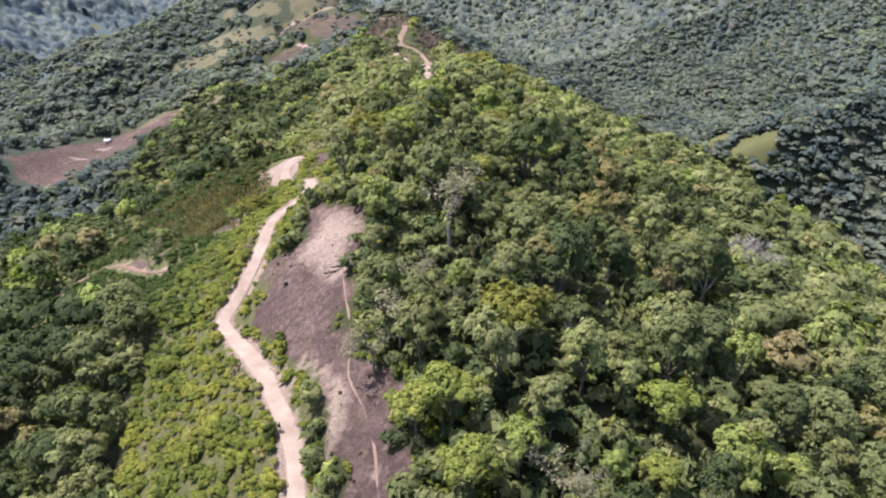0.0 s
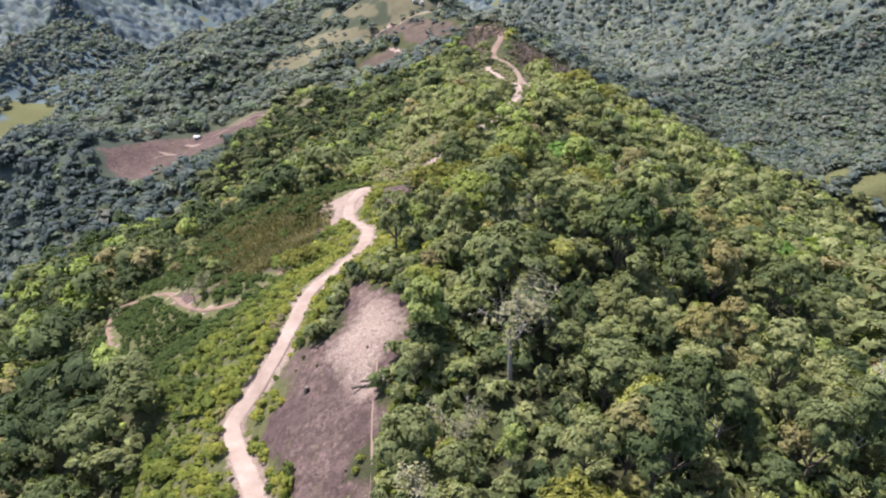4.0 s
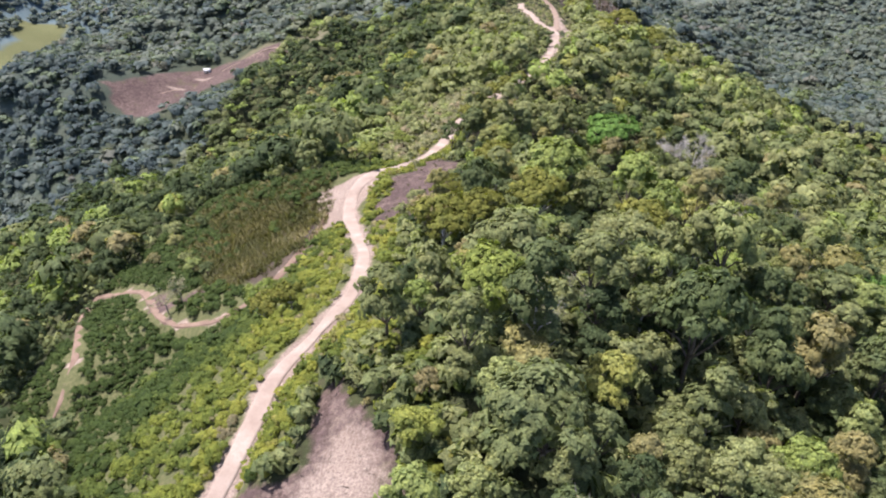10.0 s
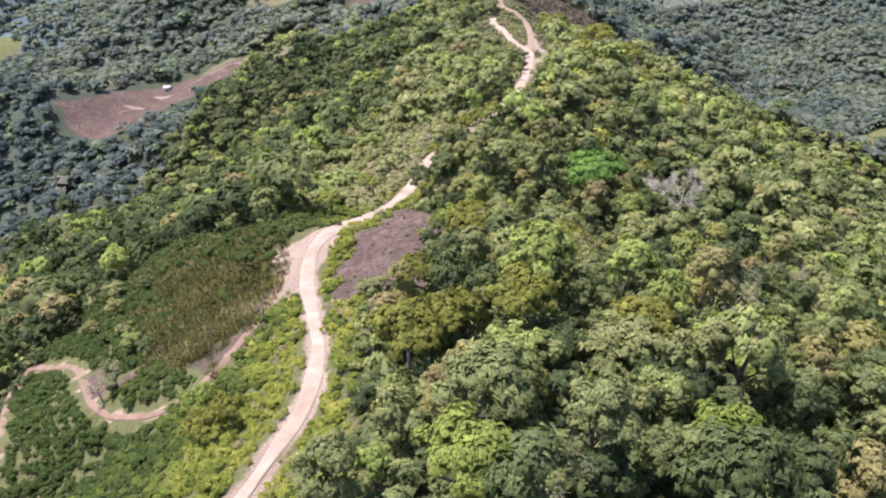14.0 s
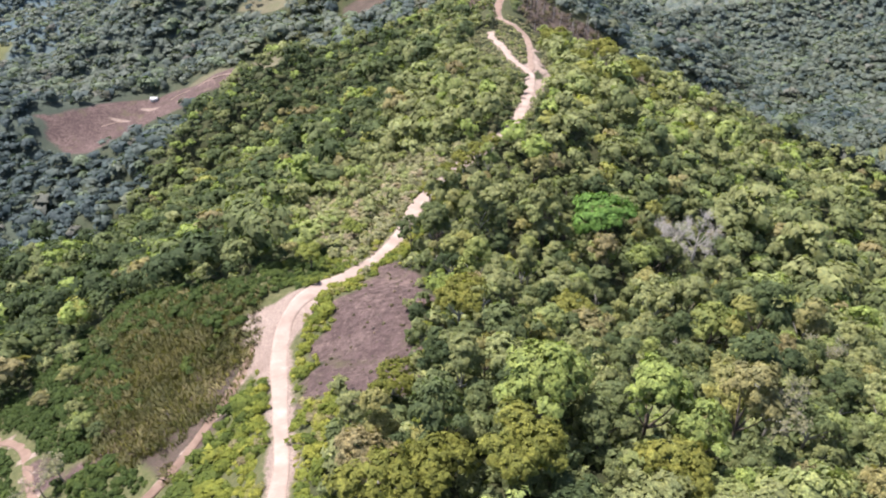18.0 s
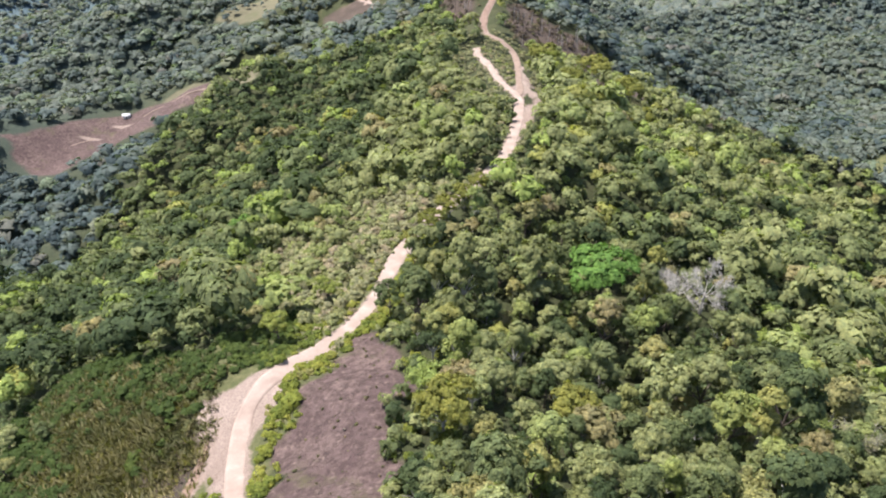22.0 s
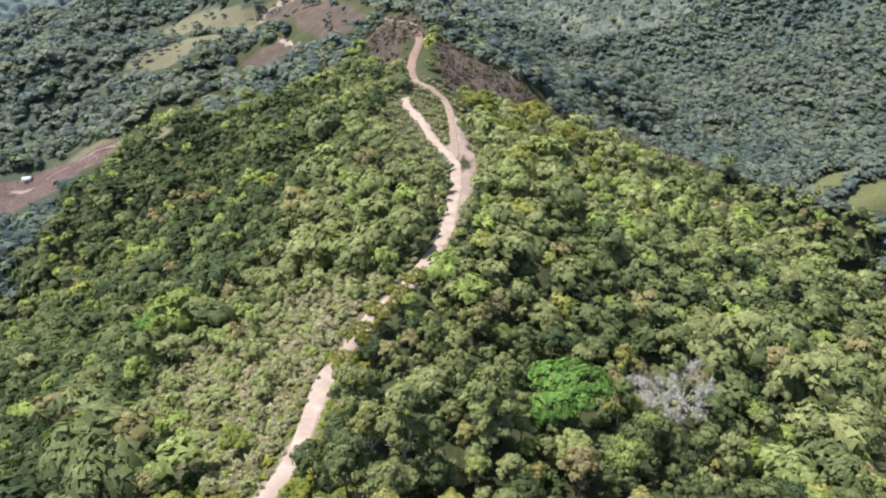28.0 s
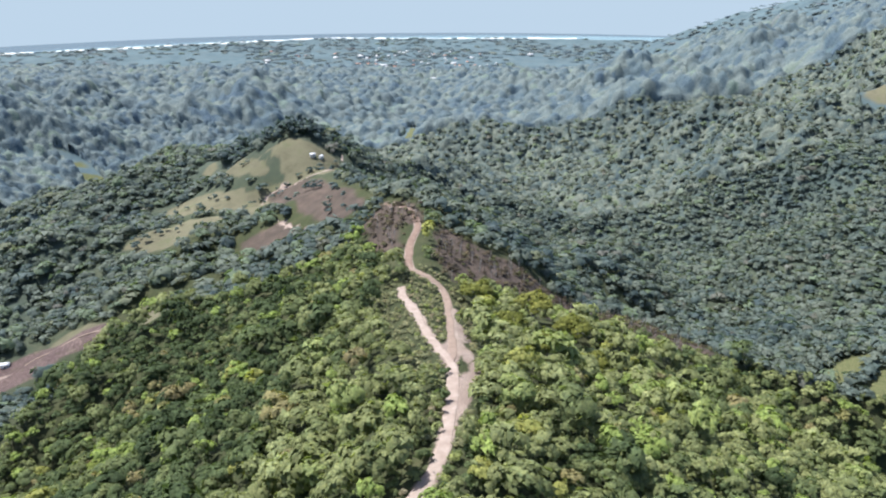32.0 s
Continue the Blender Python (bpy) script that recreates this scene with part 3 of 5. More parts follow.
def spaced(edges_steps):
    """Grid lines whose spacing changes stretch by stretch."""
    out = [edges_steps[0][0]]
    for (a, s), (b, _) in zip(edges_steps, edges_steps[1:]):
        k = max(1, round((b - a) / s))
        out += list(a + (b - a) * (np.arange(k) + 1) / k)
    return np.array(out)


gx = spaced([(-4600, 160), (-1500, 45), (-620, 16), (-260, 5), (-110, 2.4), (60, 5), (180, 12), (620, 40), (1500, 150), (4600, 0)])
gy = spaced([(-900, 90), (-120, 12), (20, 3.0), (330, 5), (680, 11), (1200, 30), (2100, 60), (5000, 0)])
X, Y = np.meshgrid(gx, gy)
Z = ground_height(X, Y)
idx = np.arange(X.size).reshape(X.shape)
quads = np.stack([idx[:-1, :-1], idx[:-1, 1:], idx[1:, 1:], idx[1:, :-1]], -1).reshape(-1, 4)
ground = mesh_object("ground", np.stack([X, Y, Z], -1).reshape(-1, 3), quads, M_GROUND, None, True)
tagged(ground, "steep green hills of soil, grass and leaf litter", "ground", kind="structure")
att = ground.data.attributes.new("cover", "FLOAT_COLOR", "POINT")
B, G, U, A, T = cover(X.ravel(), Y.ravel())
one = np.ones_like(B)
att.data.foreach_set("color", np.stack([B, G, U, one], -1).astype(np.float32).ravel())
att = ground.data.attributes.new("cover_more", "FLOAT_COLOR", "POINT")
# weight of the painted haze tint, growing with distance from the ridge
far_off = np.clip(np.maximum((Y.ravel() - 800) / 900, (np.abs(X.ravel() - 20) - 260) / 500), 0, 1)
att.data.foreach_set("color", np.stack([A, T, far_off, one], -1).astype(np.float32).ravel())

sea_x = spaced([(-4600, 300), (4600, 0)])
sea_y = spaced([(2600, 200), (5200, 0)])
SX, SY = np.meshgrid(sea_x, sea_y)
idx = np.arange(SX.size).reshape(SX.shape)
quads = np.stack([idx[:-1, :-1], idx[:-1, 1:], idx[1:, 1:], idx[1:, :-1]], -1).reshape(-1, 4)
tagged(mesh_object("water", np.stack([SX, SY, np.full_like(SX, 1.0)], -1).reshape(-1, 3), quads, M_SEA), "pale grey-blue sea beyond the coast", "sea", kind="structure")

ROAD_LABELS = [("road", "pale dusty earth road along the ridge crest"), ("road", "faded brown earth road beside the main road"),
               ("track", "narrow red earth track below the ridge"), ("footpath", "worn footpath across the brown field"),
               ("track", "pale dirt track over the pasture hill"), ("track", "short pale dirt track on a burnt slope"),
               ("footpath", "thin trodden footpath down the cleared strip"), ("road", "rutted red earth road over the burnt knoll")]
ROAD_STUFF = [M_ROAD, M_BROWN_EARTH, M_RED_EARTH, M_BROWN_EARTH, M_ROAD, M_ROAD, M_BROWN_EARTH, M_RED_EARTH]
for (c, zr, w), (kind_name, label), surface in zip(ROADS, ROAD_LABELS, ROAD_STUFF):
    d = np.gradient(c, axis=0)
    d /= np.hypot(d[:, 0], d[:, 1])[:, None]
    nrm = np.stack([d[:, 1], -d[:, 0]], -1)
    k = np.arange(len(c))
    narrow = np.interp(c[:, 1], [80, 108, 122, 200, 215, 400, 430, 460, 560], [1.08, 1.0, 0.74, 0.80, 1.2, 1.3, 1.3, 1.25, 1.2]) if surface is M_ROAD and w == 3.0 else 1.0
    taper = narrow * np.clip(0.15 + np.minimum(k, k[-1] - k) / 6, 0, 1)
    wear = np.random.default_rng(len(c))
    uneven = [np.convolve(wear.normal(0, 0.42, len(c) + 8), np.hanning(11)[1:-1] / 5, "valid") + 0.10 * np.sin(k * (0.31 + 0.1 * side) + side) for side in (0, 1)]
    rows = []
    for off, dz in ((-0.58, -0.9), (-0.5, -0.14), (-0.36, 0.0), (-0.2, -0.05), (0, 0.03), (0.2, -0.05), (0.36, 0.0), (0.5, -0.14), (0.58, -0.9)):
        p = c + nrm * (off * w * taper * (1 + uneven[int(off > 0)]))[:, None]
        rows.append(np.column_stack([p, zr + dz + 0.03 * np.sin(k * 0.8 + off * 9)]))
    v = np.stack(rows, 1).reshape(-1, 3)
    idx = np.arange(len(c) * 9).reshape(len(c), 9)
    q = np.stack([idx[:-1, :-1], idx[:-1, 1:], idx[1:, 1:], idx[1:, :-1]], -1).reshape(-1, 4)
    tagged(mesh_object(kind_name, v, q, surface, None, True), label, kind_name, kind="structure")


# ---- trees ----
def leaf_clumps(points, normals, size, rng, stray=0.42):
    """A three-cornered leaf clump at each point, and the way in which its corners' leaves face."""
    n = len(points)
    nn = normals + rng.normal(0, stray, (n, 3))
    nn /= np.linalg.norm(nn, axis=1)[:, None]
    a = np.cross(nn, rng.normal(0, 1, (n, 3)))
    a /= np.linalg.norm(a, axis=1)[:, None]
    b = np.cross(nn, a)
    s = size * rng.uniform(0.6, 1.4, (n, 1))
    facing = normals / np.linalg.norm(normals, axis=1)[:, None] + 0.45 * nn
    corners, faces = [], []
    for u, v in ((-1, -0.6), (1, -0.6), (0, 1.15)):
        corners.append(points + a * s * u * rng.uniform(0.7, 1.3, (n, 1)) + b * s * v * rng.uniform(0.7, 1.3, (n, 1)))
        f = facing + 0.35 * (a * u + b * v)
        faces.append(f / np.linalg.norm(f, axis=1)[:, None])
    return np.stack(corners, 1).reshape(-1, 3), np.stack(faces, 1).reshape(-1, 3)


def crown_shape(seed, lobes, leaves, size, flat=0.72, spread=0.62, low=-0.35, stray=0.42, lift=0.25, sprays=0):
    """A crown of about 1 m radius; its middle lies at the origin. Leaf clumps lie over several lobes, or in sprays along them. Corners and their facing."""
    rng = np.random.default_rng(seed)
    ang = rng.uniform(0, 2 * np.pi) + np.arange(lobes) * 2.4 + rng.normal(0, 0.35, lobes)
    rad = spread * np.sqrt((np.arange(lobes) + 0.3) / lobes) * rng.uniform(0.85, 1.2, lobes)
    centre = np.column_stack([np.cos(ang) * rad, np.sin(ang) * rad, flat * (0.5 * (1 - rad ** 2 * 1.6) + rng.uniform(-0.34, 0.30, lobes))])
    radius = rng.uniform(0.22, 0.48, lobes) * (6 / lobes) ** 0.3

    def skin(count):
        pts, nrm = np.zeros((0, 3)), np.zeros((0, 3))
        while len(pts) < count:
            k = rng.choice(lobes, count * 2, p=radius ** 2 / (radius ** 2).sum())
            d = rng.normal(0, 1, (count * 2, 3))
            d /= np.linalg.norm(d, axis=1)[:, None]
            d[:, 2] = np.where(d[:, 2] < low, -d[:, 2], d[:, 2])
            p = centre[k] + d * radius[k][:, None] * np.array([1, 1, 0.8]) * rng.uniform(0.82, 1.06, (count * 2, 1))
            q = np.linalg.norm((p[:, None] - centre[None]) / np.array([1, 1, 0.8]), axis=2) / radius[None]
            ok = (q < 0.8).sum(1) == 0
            pts, nrm = np.vstack([pts, p[ok]]), np.vstack([nrm, d[ok]])
        return pts[:count], nrm[:count]

    if not sprays:
        pts, nrm = skin(leaves)
        return leaf_clumps(pts, nrm + 0.5 * pts + np.array([0, 0, lift]), size, rng, stray)
    hub, out = skin(sprays)
    reach = rng.uniform(0.55, 1.35, sprays) * 0.80 / np.sqrt(sprays)
    k = rng.choice(sprays, leaves, p=reach ** 2 / (reach ** 2).sum())
    off = rng.normal(0, 1, (leaves, 3))
    off /= np.maximum(np.linalg.norm(off, axis=1)[:, None], 0.6)
    off[:, 2] = 0.40 * np.abs(off[:, 2]) - 0.22 * (off[:, 0] ** 2 + off[:, 1] ** 2)
    pts = hub[k] + off * reach[k][:, None] * 1.5 + out[k] * rng.uniform(-0.06, 0.03, (leaves, 1))
    nrm = 0.9 * out[k] + 0.5 * off + 0.5 * pts + np.array([0, 0, lift])
    return leaf_clumps(pts, nrm, size, rng, stray)


def tube(path, radii, sides=6):
    """Corners and faces of a round limb along a path."""
    path = np.asarray(path, float)
    v, q = [], []
    for i, (p, r) in enumerate(zip(path, radii)):
        d = path[min(i + 1, len(path) - 1)] - path[max(i - 1, 0)]
        d = d / np.linalg.norm(d)
        a = np.cross(d, (0.3, 1, 0.1))
        a /= np.linalg.norm(a)
        b = np.cross(d, a)
        for k in range(sides):
            t = 2 * math.pi * k / sides
            v.append(p + r * (a * math.cos(t) + b * math.sin(t)))
    for i in range(len(path) - 1):
        for k in range(sides):
            m = (k + 1) % sides
            q.append((i * sides + k, i * sides + m, (i + 1) * sides + m, (i + 1) * sides + k))
    return np.array(v), np.array(q)


def joined(pieces):
    """Several (corners, faces) as one."""
    v, q, n = [], [], 0
    for a, b in pieces:
        v.append(a), q.append(b + n)
        n += len(a)
    return np.vstack(v), np.vstack(q)


def limbs(rng, base, direction, length, radius, depth, out, bend=0.25, forks=3):
    """Branches that fork again and again; adds tubes to out."""
    p, d = np.array(base, float), np.array(direction, float)
    path, radii = [p.copy()], [radius]
    for i in range(3):
        d = d + rng.normal(0, bend, 3) * 0.5 + np.array([0, 0, 0.06])
        d /= np.linalg.norm(d)
        p = p + d * length / 3
        path.append(p.copy()), radii.append(radius * (1 - 0.16 * (i + 1)))
    out.append(tube(path, radii, 5 if depth > 1 else 4))
    if depth > 0:
        for k in range(forks):
            e = d + rng.normal(0, 0.62, 3)
            e /= np.linalg.norm(e)
            limbs(rng, path[-1 - (k % 2)], e, length * rng.uniform(0.6, 0.8), radii[-1] * 0.62, depth - 1, out, bend, forks)


def make_tree(name, seed, lobes, leaves, size, flat, spread, material, bark, label, group, low=-0.35, sprays=85):
    """A tree of about 1 m crown radius: trunk and limbs, crown. Its foot is the origin, its crown's middle 1.25 m up."""
    rng = np.random.default_rng(seed + 500)
    root = tagged(new(name), label, "tree", group)
    wood = [tube([(0, 0, -0.35), (0.01, 0.0, 0.0), (0.03, 0.02, 0.5), (0.0, 0.04, 0.95), (0.02, 0.0, 1.25)], [0.085, 0.06, 0.045, 0.035, 0.015], 7)]
    for k in range(5):
        a = k * 1.26 + rng.uniform(-0.3, 0.3)
        e = (math.cos(a) * 0.6, math.sin(a) * 0.6, 1.2 + rng.uniform(-0.1, 0.25))
        wood.append(tube([(0.02, 0.02, 0.62), (e[0] * 0.5, e[1] * 0.5, 0.98), e], [0.028, 0.02, 0.008], 5))
    v, q = joined(wood)
    mesh_object("trunk", v, q, bark, root)
    v, f = crown_shape(seed, lobes, leaves, size, flat, spread, low, 0.36, 0.55, sprays)
    v = v + np.array([0, 0, 1.25])
    mesh_object("crown", v, np.arange(len(v)).reshape(-1, 3), material, root, False, f)
    return root


def scatter(x0, x1, y0, y1, step, seed, jitter=0.5):
    rng = np.random.default_rng(seed)
    xs, ys = np.meshgrid(np.arange(x0, x1, step), np.arange(y0, y1, step * 0.87))
    xs = xs + (np.arange(xs.shape[0]) % 2)[:, None] * step / 2
    return (xs + rng.uniform(-jitter, jitter, xs.shape) * step).ravel(), (ys + rng.uniform(-jitter, jitter, ys.shape) * step).ravel()


def wooded(x, y, room=3.0):
    """Where trees may stand: 1 in the woods, 0 on roads, clearings and pastures."""
    w = np.ones(x.shape)
    for c, zr, wd in ROADS:
        d, u = line_distance(x, y, c[::3])
        w *= d > wd / 2 + np.where(wd == 2.0, 2.2, 1.0) * np.where((y > 317) & (y < 346), np.minimum(room, 0.8), room * np.where(y > 425, 1.9, np.where(y > 346, 1.25, 1)))
    b, g, u, a, t = cover(x, y)
    open_hill = (inside(x, y, FORK, 4) < 0.3) & (np.maximum.reduce([inside(x, y, p, 14) for p in PASTURES[:5] + BURNT[:1] + BURNT[4:] + [BROWN_FIELD]]) < 0.22)
    clear = open_hill & (np.maximum(inside(x, y, CLEARING, 8), inside(x, y, CLEARING_2, 8)) < 0.5 - room / 16)
    return (w > 0) & (b < 0.35) & ((g < 0.3) | (inside(x, y, PALE_SLOPE, 3) > 0.3)) & (u < 0.3) & (a < 0.4) & (t < 0.4) & clear


def open_ground(x, y, edge):
    """Where low plants may stand: up to the very edge of roads and cleared ground."""
    w = np.ones(x.shape, bool)
    for c, zr, wd in ROADS:
        w &= line_distance(x, y, c[::2])[0] > wd / 2 + edge
    b, g, u, a, t = cover(x, y)
    bare = np.maximum.reduce([inside(x, y, p, 1.5) for p in (RED_CUT, BARE_STRIP, ROAD_BANK, JUNCTION_PAD, CUT_BANK)])
    return w & (a < 0.5) & (b < 0.97) & (bare < 0.4)


def patchy(x, y, size, seed):
    r = random.Random(seed)
    z = np.zeros(x.shape)
    for i in range(5):
        a, l = r.uniform(0, 3.14), size * r.uniform(0.6, 1.5)
        z += np.sin((x * math.cos(a) + y * math.sin(a)) * 6.283 / l + r.uniform(0, 6.28))
    return z / 5


def tints(x, y, rng):
    """A hue for each tree, in drifts of like kinds, with cloud shade mixed in on the left slope."""
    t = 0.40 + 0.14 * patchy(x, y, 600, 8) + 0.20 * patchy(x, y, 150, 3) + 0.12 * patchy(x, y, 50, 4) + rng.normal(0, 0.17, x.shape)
    # left slope darker: deeper green growth, plus cloud shade put into the hue
    t = t - 0.34 * np.clip((-x - 62) / 40, 0, 1) * (y < 620)
    t = np.where((y > 300) & (y < 440) & (x > -75) & (x < 22), 0.5 * t + 0.33, t)
    t = np.where(inside(x, y, PALE_SLOPE, 8) > 0.4, 0.68 + rng.normal(0, 0.06, x.shape), t)
    t = np.where((y > 430) & (y < 560) & (x > -6) & (x < 90), 0.60 + rng.normal(0, 0.12, x.shape), t)
    odd = rng.uniform(0, 1, x.shape)
    t = np.where(odd < 0.03, 0.92 + rng.normal(0, 0.02, x.shape), np.where(odd < 0.04, 0.99, np.where(odd < 0.12, 0.82, np.clip(t, 0, 0.78))))
    return np.clip(t, 0.02, 0.995)


def grow(name, x, y, radius, shapes, hue, material, label, category, rng, height=1.25, squash=1.0):
    """Many crowns as one mesh."""
    z = ground_height(x, y)
    verts, facing, tint = [], [], []
    kind_of = rng.integers(0, len(shapes), len(x))
    for k, (s, f) in enumerate(shapes):
        m = kind_of == k
        if not m.any():
            continue
        a, r = rng.uniform(0, 6.283, m.sum()), radius[m]
        long = rng.uniform(0.78, 1.25, m.sum())[:, None]
        c, sn = np.cos(a)[:, None], np.sin(a)[:, None]
        tall = squash * rng.uniform(0.8, 1.3, m.sum())[:, None]
        vx = (s[None, :, 0] * long * c - s[None, :, 1] / long * sn) * r[:, None] + x[m][:, None]
        vy = (s[None, :, 0] * long * sn + s[None, :, 1] / long * c) * r[:, None] + y[m][:, None]
        vz = (s[None, :, 2] + height) * r[:, None] * tall + z[m][:, None]
        verts.append(np.stack([vx, vy, vz], -1).reshape(-1, 3))
        facing.append(np.stack([f[None, :, 0] * c - f[None, :, 1] * sn, f[None, :, 0] * sn + f[None, :, 1] * c, np.repeat(f[None, :, 2], len(r), 0)], -1).reshape(-1, 3))
        tint.append(np.repeat(hue[m], len(s)))
    v, t = np.vstack(verts), np.concatenate(tint)
    ob = mesh_object(name, v, np.arange(len(v)).reshape(-1, 3), material, None, False, np.vstack(facing))
    ob.data.attributes.new("tint", "FLOAT", "POINT").data.foreach_set("value", t.astype(np.float32))
    return tagged(ob, label, category, kind="stuff")


def in_view(x, y, margin=0):
    return (x + 5 < 0.72 * (y + 70) + margin) & (x + 5 > -0.92 * (y + 70) - margin)


NEAR = [crown_shape(20 + i, 6 + i % 4, 160, 0.165, 0.85, 0.62, -0.25, 0.34, 0.55, 32) for i in range(7)]
MID = [crown_shape(40 + i, 5, 44, 0.28, 0.75, 0.58, -0.2, 0.30, 0.65, 14) for i in range(7)]
FAR = [crown_shape(60 + i, 5, 18, 0.46, 0.4, 0.55, 0.0, 0.15, 1.3) for i in range(5)]
rng = np.random.default_rng(11)

# trees along the crest, each of its own
HEROES = [make_tree("forest_tree", 100, 9, 1450, 0.064, 0.85, 0.62, M_LEAF, M_BARK, "broad green rainforest tree on the ridge slope", "trees on the ridge"),
          make_tree("tall_forest_tree", 101, 12, 1500, 0.060, 1.0, 0.60, M_LEAF, M_BARK, "tall green rainforest tree with a lumpy crown", "tall trees on the ridge"),
          make_tree("umbrella_tree", 102, 12, 1300, 0.062, 0.45, 0.70, M_LEAF, M_PALE, "flat-topped spreading tree with fine olive leaves", "umbrella trees on the ridge"),
          make_tree("slender_tree", 103, 6, 1100, 0.064, 1.25, 0.42, M_LEAF, M_PALE, "slender tree with a pale trunk and layered leaves", "slender trees on the ridge")]
HEROES += [make_tree("lime_tree", 104, 10, 1500, 0.056, 0.7, 0.62, M_LIME, M_BARK, "bright yellow-green tree standing out of the forest", "yellow-green trees", sprays=120),
           make_tree("bright_tree", 105, 11, 2400, 0.056, 0.7, 0.64, M_BRIGHT, M_BARK, "vivid green tree with a broad crown", "vivid green trees", sprays=190),
           make_tree("olive_tree_crown", 106, 14, 2000, 0.054, 0.62, 0.66, M_OLIVE, M_PALE, "dense olive-coloured tree with a domed crown", "olive trees", sprays=170)]
HEROES[-1].name = "domed_tree"
first = [True] * len(HEROES)


def plant(k, x, y, radius, tall=1.0):
    """Sets a tree of the kind k on the ground."""
    size = Vector((radius, radius, radius * tall))
    m = pose(x, y, float(ground_height(np.array([x]), np.array([y]))[0]), 0, 0, rng.uniform(0, 360))
    if first[k]:
        HEROES[k].matrix_basis = m @ Matrix.Diagonal((*size, 1))
        first[k] = False
    else:
        was = HEROES[k].scale
        copy_thing(HEROES[k], m @ Matrix.Diagonal((size.x / was.x, size.y / was.y, size.z / was.z, 1)))


def crest_zone(x, y):
    return (x > -75) & (x < 110) & (y > 28) & (y < 330) & (np.abs(x) < 38 + 0.20 * y)


# trees that stand out
LIME = [(3, 58, 4.6), (1, 69, 5.0), (30, 70, 5.0), (22, 163, 5.2), (-59, 178, 4.6), (27, 60, 3.2), (-62, 268, 4.2), (-4, 68, 4.5), (-9, 145, 6.2), (-14, 125, 3.6), (-177, 481, 7), (-56, 290, 4.5), (60, 300, 5)]
VIVID = [(16, 301, 10), (-120, 380, 6), (70, 210, 5)]
DOMED = [(4, 240, 5.5), (10, 82, 4.6), (-15, 178, 5), (-20, 174, 6.5), (-24, 198, 4.5), (2, 524, 9.5), (28, 519, 10.5), (14, 183, 5.5), (-4, 180, 6), (44, 505, 10), (-31, 300, 3.6), (-37, 311, 4.3), (-33, 318, 4.6), (-28, 325, 4.6), (-24, 333, 4.4), (-20, 340, 3.8), (10, 79, 6), (-53, 167, 4), (15, 490, 9),
         (-50, 172, 3.5), (30, 480, 9), (52, 484, 8.5), (-18, 229, 6.2)]
for k, group in ((4, LIME), (5, VIVID), (6, DOMED)):
    for x, y, r in group:
        plant(k, x, y, r, 1.05 if r < 7 else 0.95)
for x, y, r in ((-101, 217, 3.2), (-106, 223, 2.8), (-118, 236, 3.4), (-125, 246, 3.8), (-123, 229, 3.0), (-113, 246, 2.6), (-94, 213, 2.4)):
    plant(0, x, y, r, 0.9)
GREY = [(38, 309, 8), (47, 313, 7), (74, 141, 6)]
OPEN_SPOTS = [(1, 106, 6), (2, 99, 5), (14, 56, 4), (34, 206, 4), (-11, 82, 4), (-5, 94, 4)]
TAKEN_SIZE = np.array([t[2] for t in LIME + VIVID + DOMED + GREY + OPEN_SPOTS], float)
TAKEN = np.array([t[:2] for t in LIME + VIVID + DOMED + GREY + OPEN_SPOTS], float)


def free(x, y, gap):
    return (np.hypot(x[:, None] - TAKEN[None, :, 0], y[:, None] - TAKEN[None, :, 1]) > gap * np.maximum(TAKEN_SIZE / 5.5, 1)).all(1)


hx, hy = scatter(-75, 110, 28, 330, 6.3, 21, 0.42)
ok = wooded(hx, hy, 4.2) & (inside(hx, hy, SCRUB, 3) < 0.4) & ((inside(hx, hy, PALE_SLOPE, 3) < 0.4) | (rng.uniform(0, 1, len(hx)) < 0.55)) & crest_zone(hx, hy) & free(hx, hy, 6)
hx, hy = hx[ok], hy[ok]
hr = np.clip(3.5 * np.exp(rng.normal(0, 0.30, len(hx))), 2.1, 6.8)
order = np.argsort(np.abs(hx - 8) + 0.25 * np.abs(hy - 150))
heroes, rest = order[:650], order[650:]
for i in heroes:
    plant(int(rng.choice(4, p=[0.36, 0.34, 0.18, 0.12])), hx[i], hy[i], hr[i], rng.uniform(0.85, 1.5))

# the woods round them
nx, ny = scatter(-260, 300, 0, 640, 7.1, 22, 0.45)
ok = wooded(nx, ny, 4.2) & (inside(nx, ny, SCRUB, 3) < 0.4) & ((inside(nx, ny, PALE_SLOPE, 3) < 0.5) | (rng.uniform(0, 1, len(nx)) < 0.6)) & in_view(nx, ny, 10) & ~crest_zone(nx, ny) & free(nx, ny, 6)
nx, ny = np.concatenate([nx[ok], hx[rest]]), np.concatenate([ny[ok], hy[rest]])
nr = np.clip(4.2 * np.exp(rng.normal(0, 0.30, len(nx))), 2.4, 8.5) * np.where(inside(nx, ny, PALE_SLOPE, 3) > 0.4, 0.72, 1.0)
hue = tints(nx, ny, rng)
FINE = [crown_shape(30 + i, 8 + i % 3, 620, 0.086, 0.85, 0.60, -0.35, 0.36, 0.55, 60) for i in range(5)]
close = ny < 125
grow("forest_canopy", nx[~close], ny[~close], nr[~close], NEAR, hue[~close], M_LEAF_T, "dense mixed green rainforest canopy on the ridge slopes", "forest", rng)
grow("slope_canopy", nx[close], ny[close], nr[close], FINE, hue[close], M_LEAF_T, "leafy rainforest canopy on the steep near slope", "forest", rng)

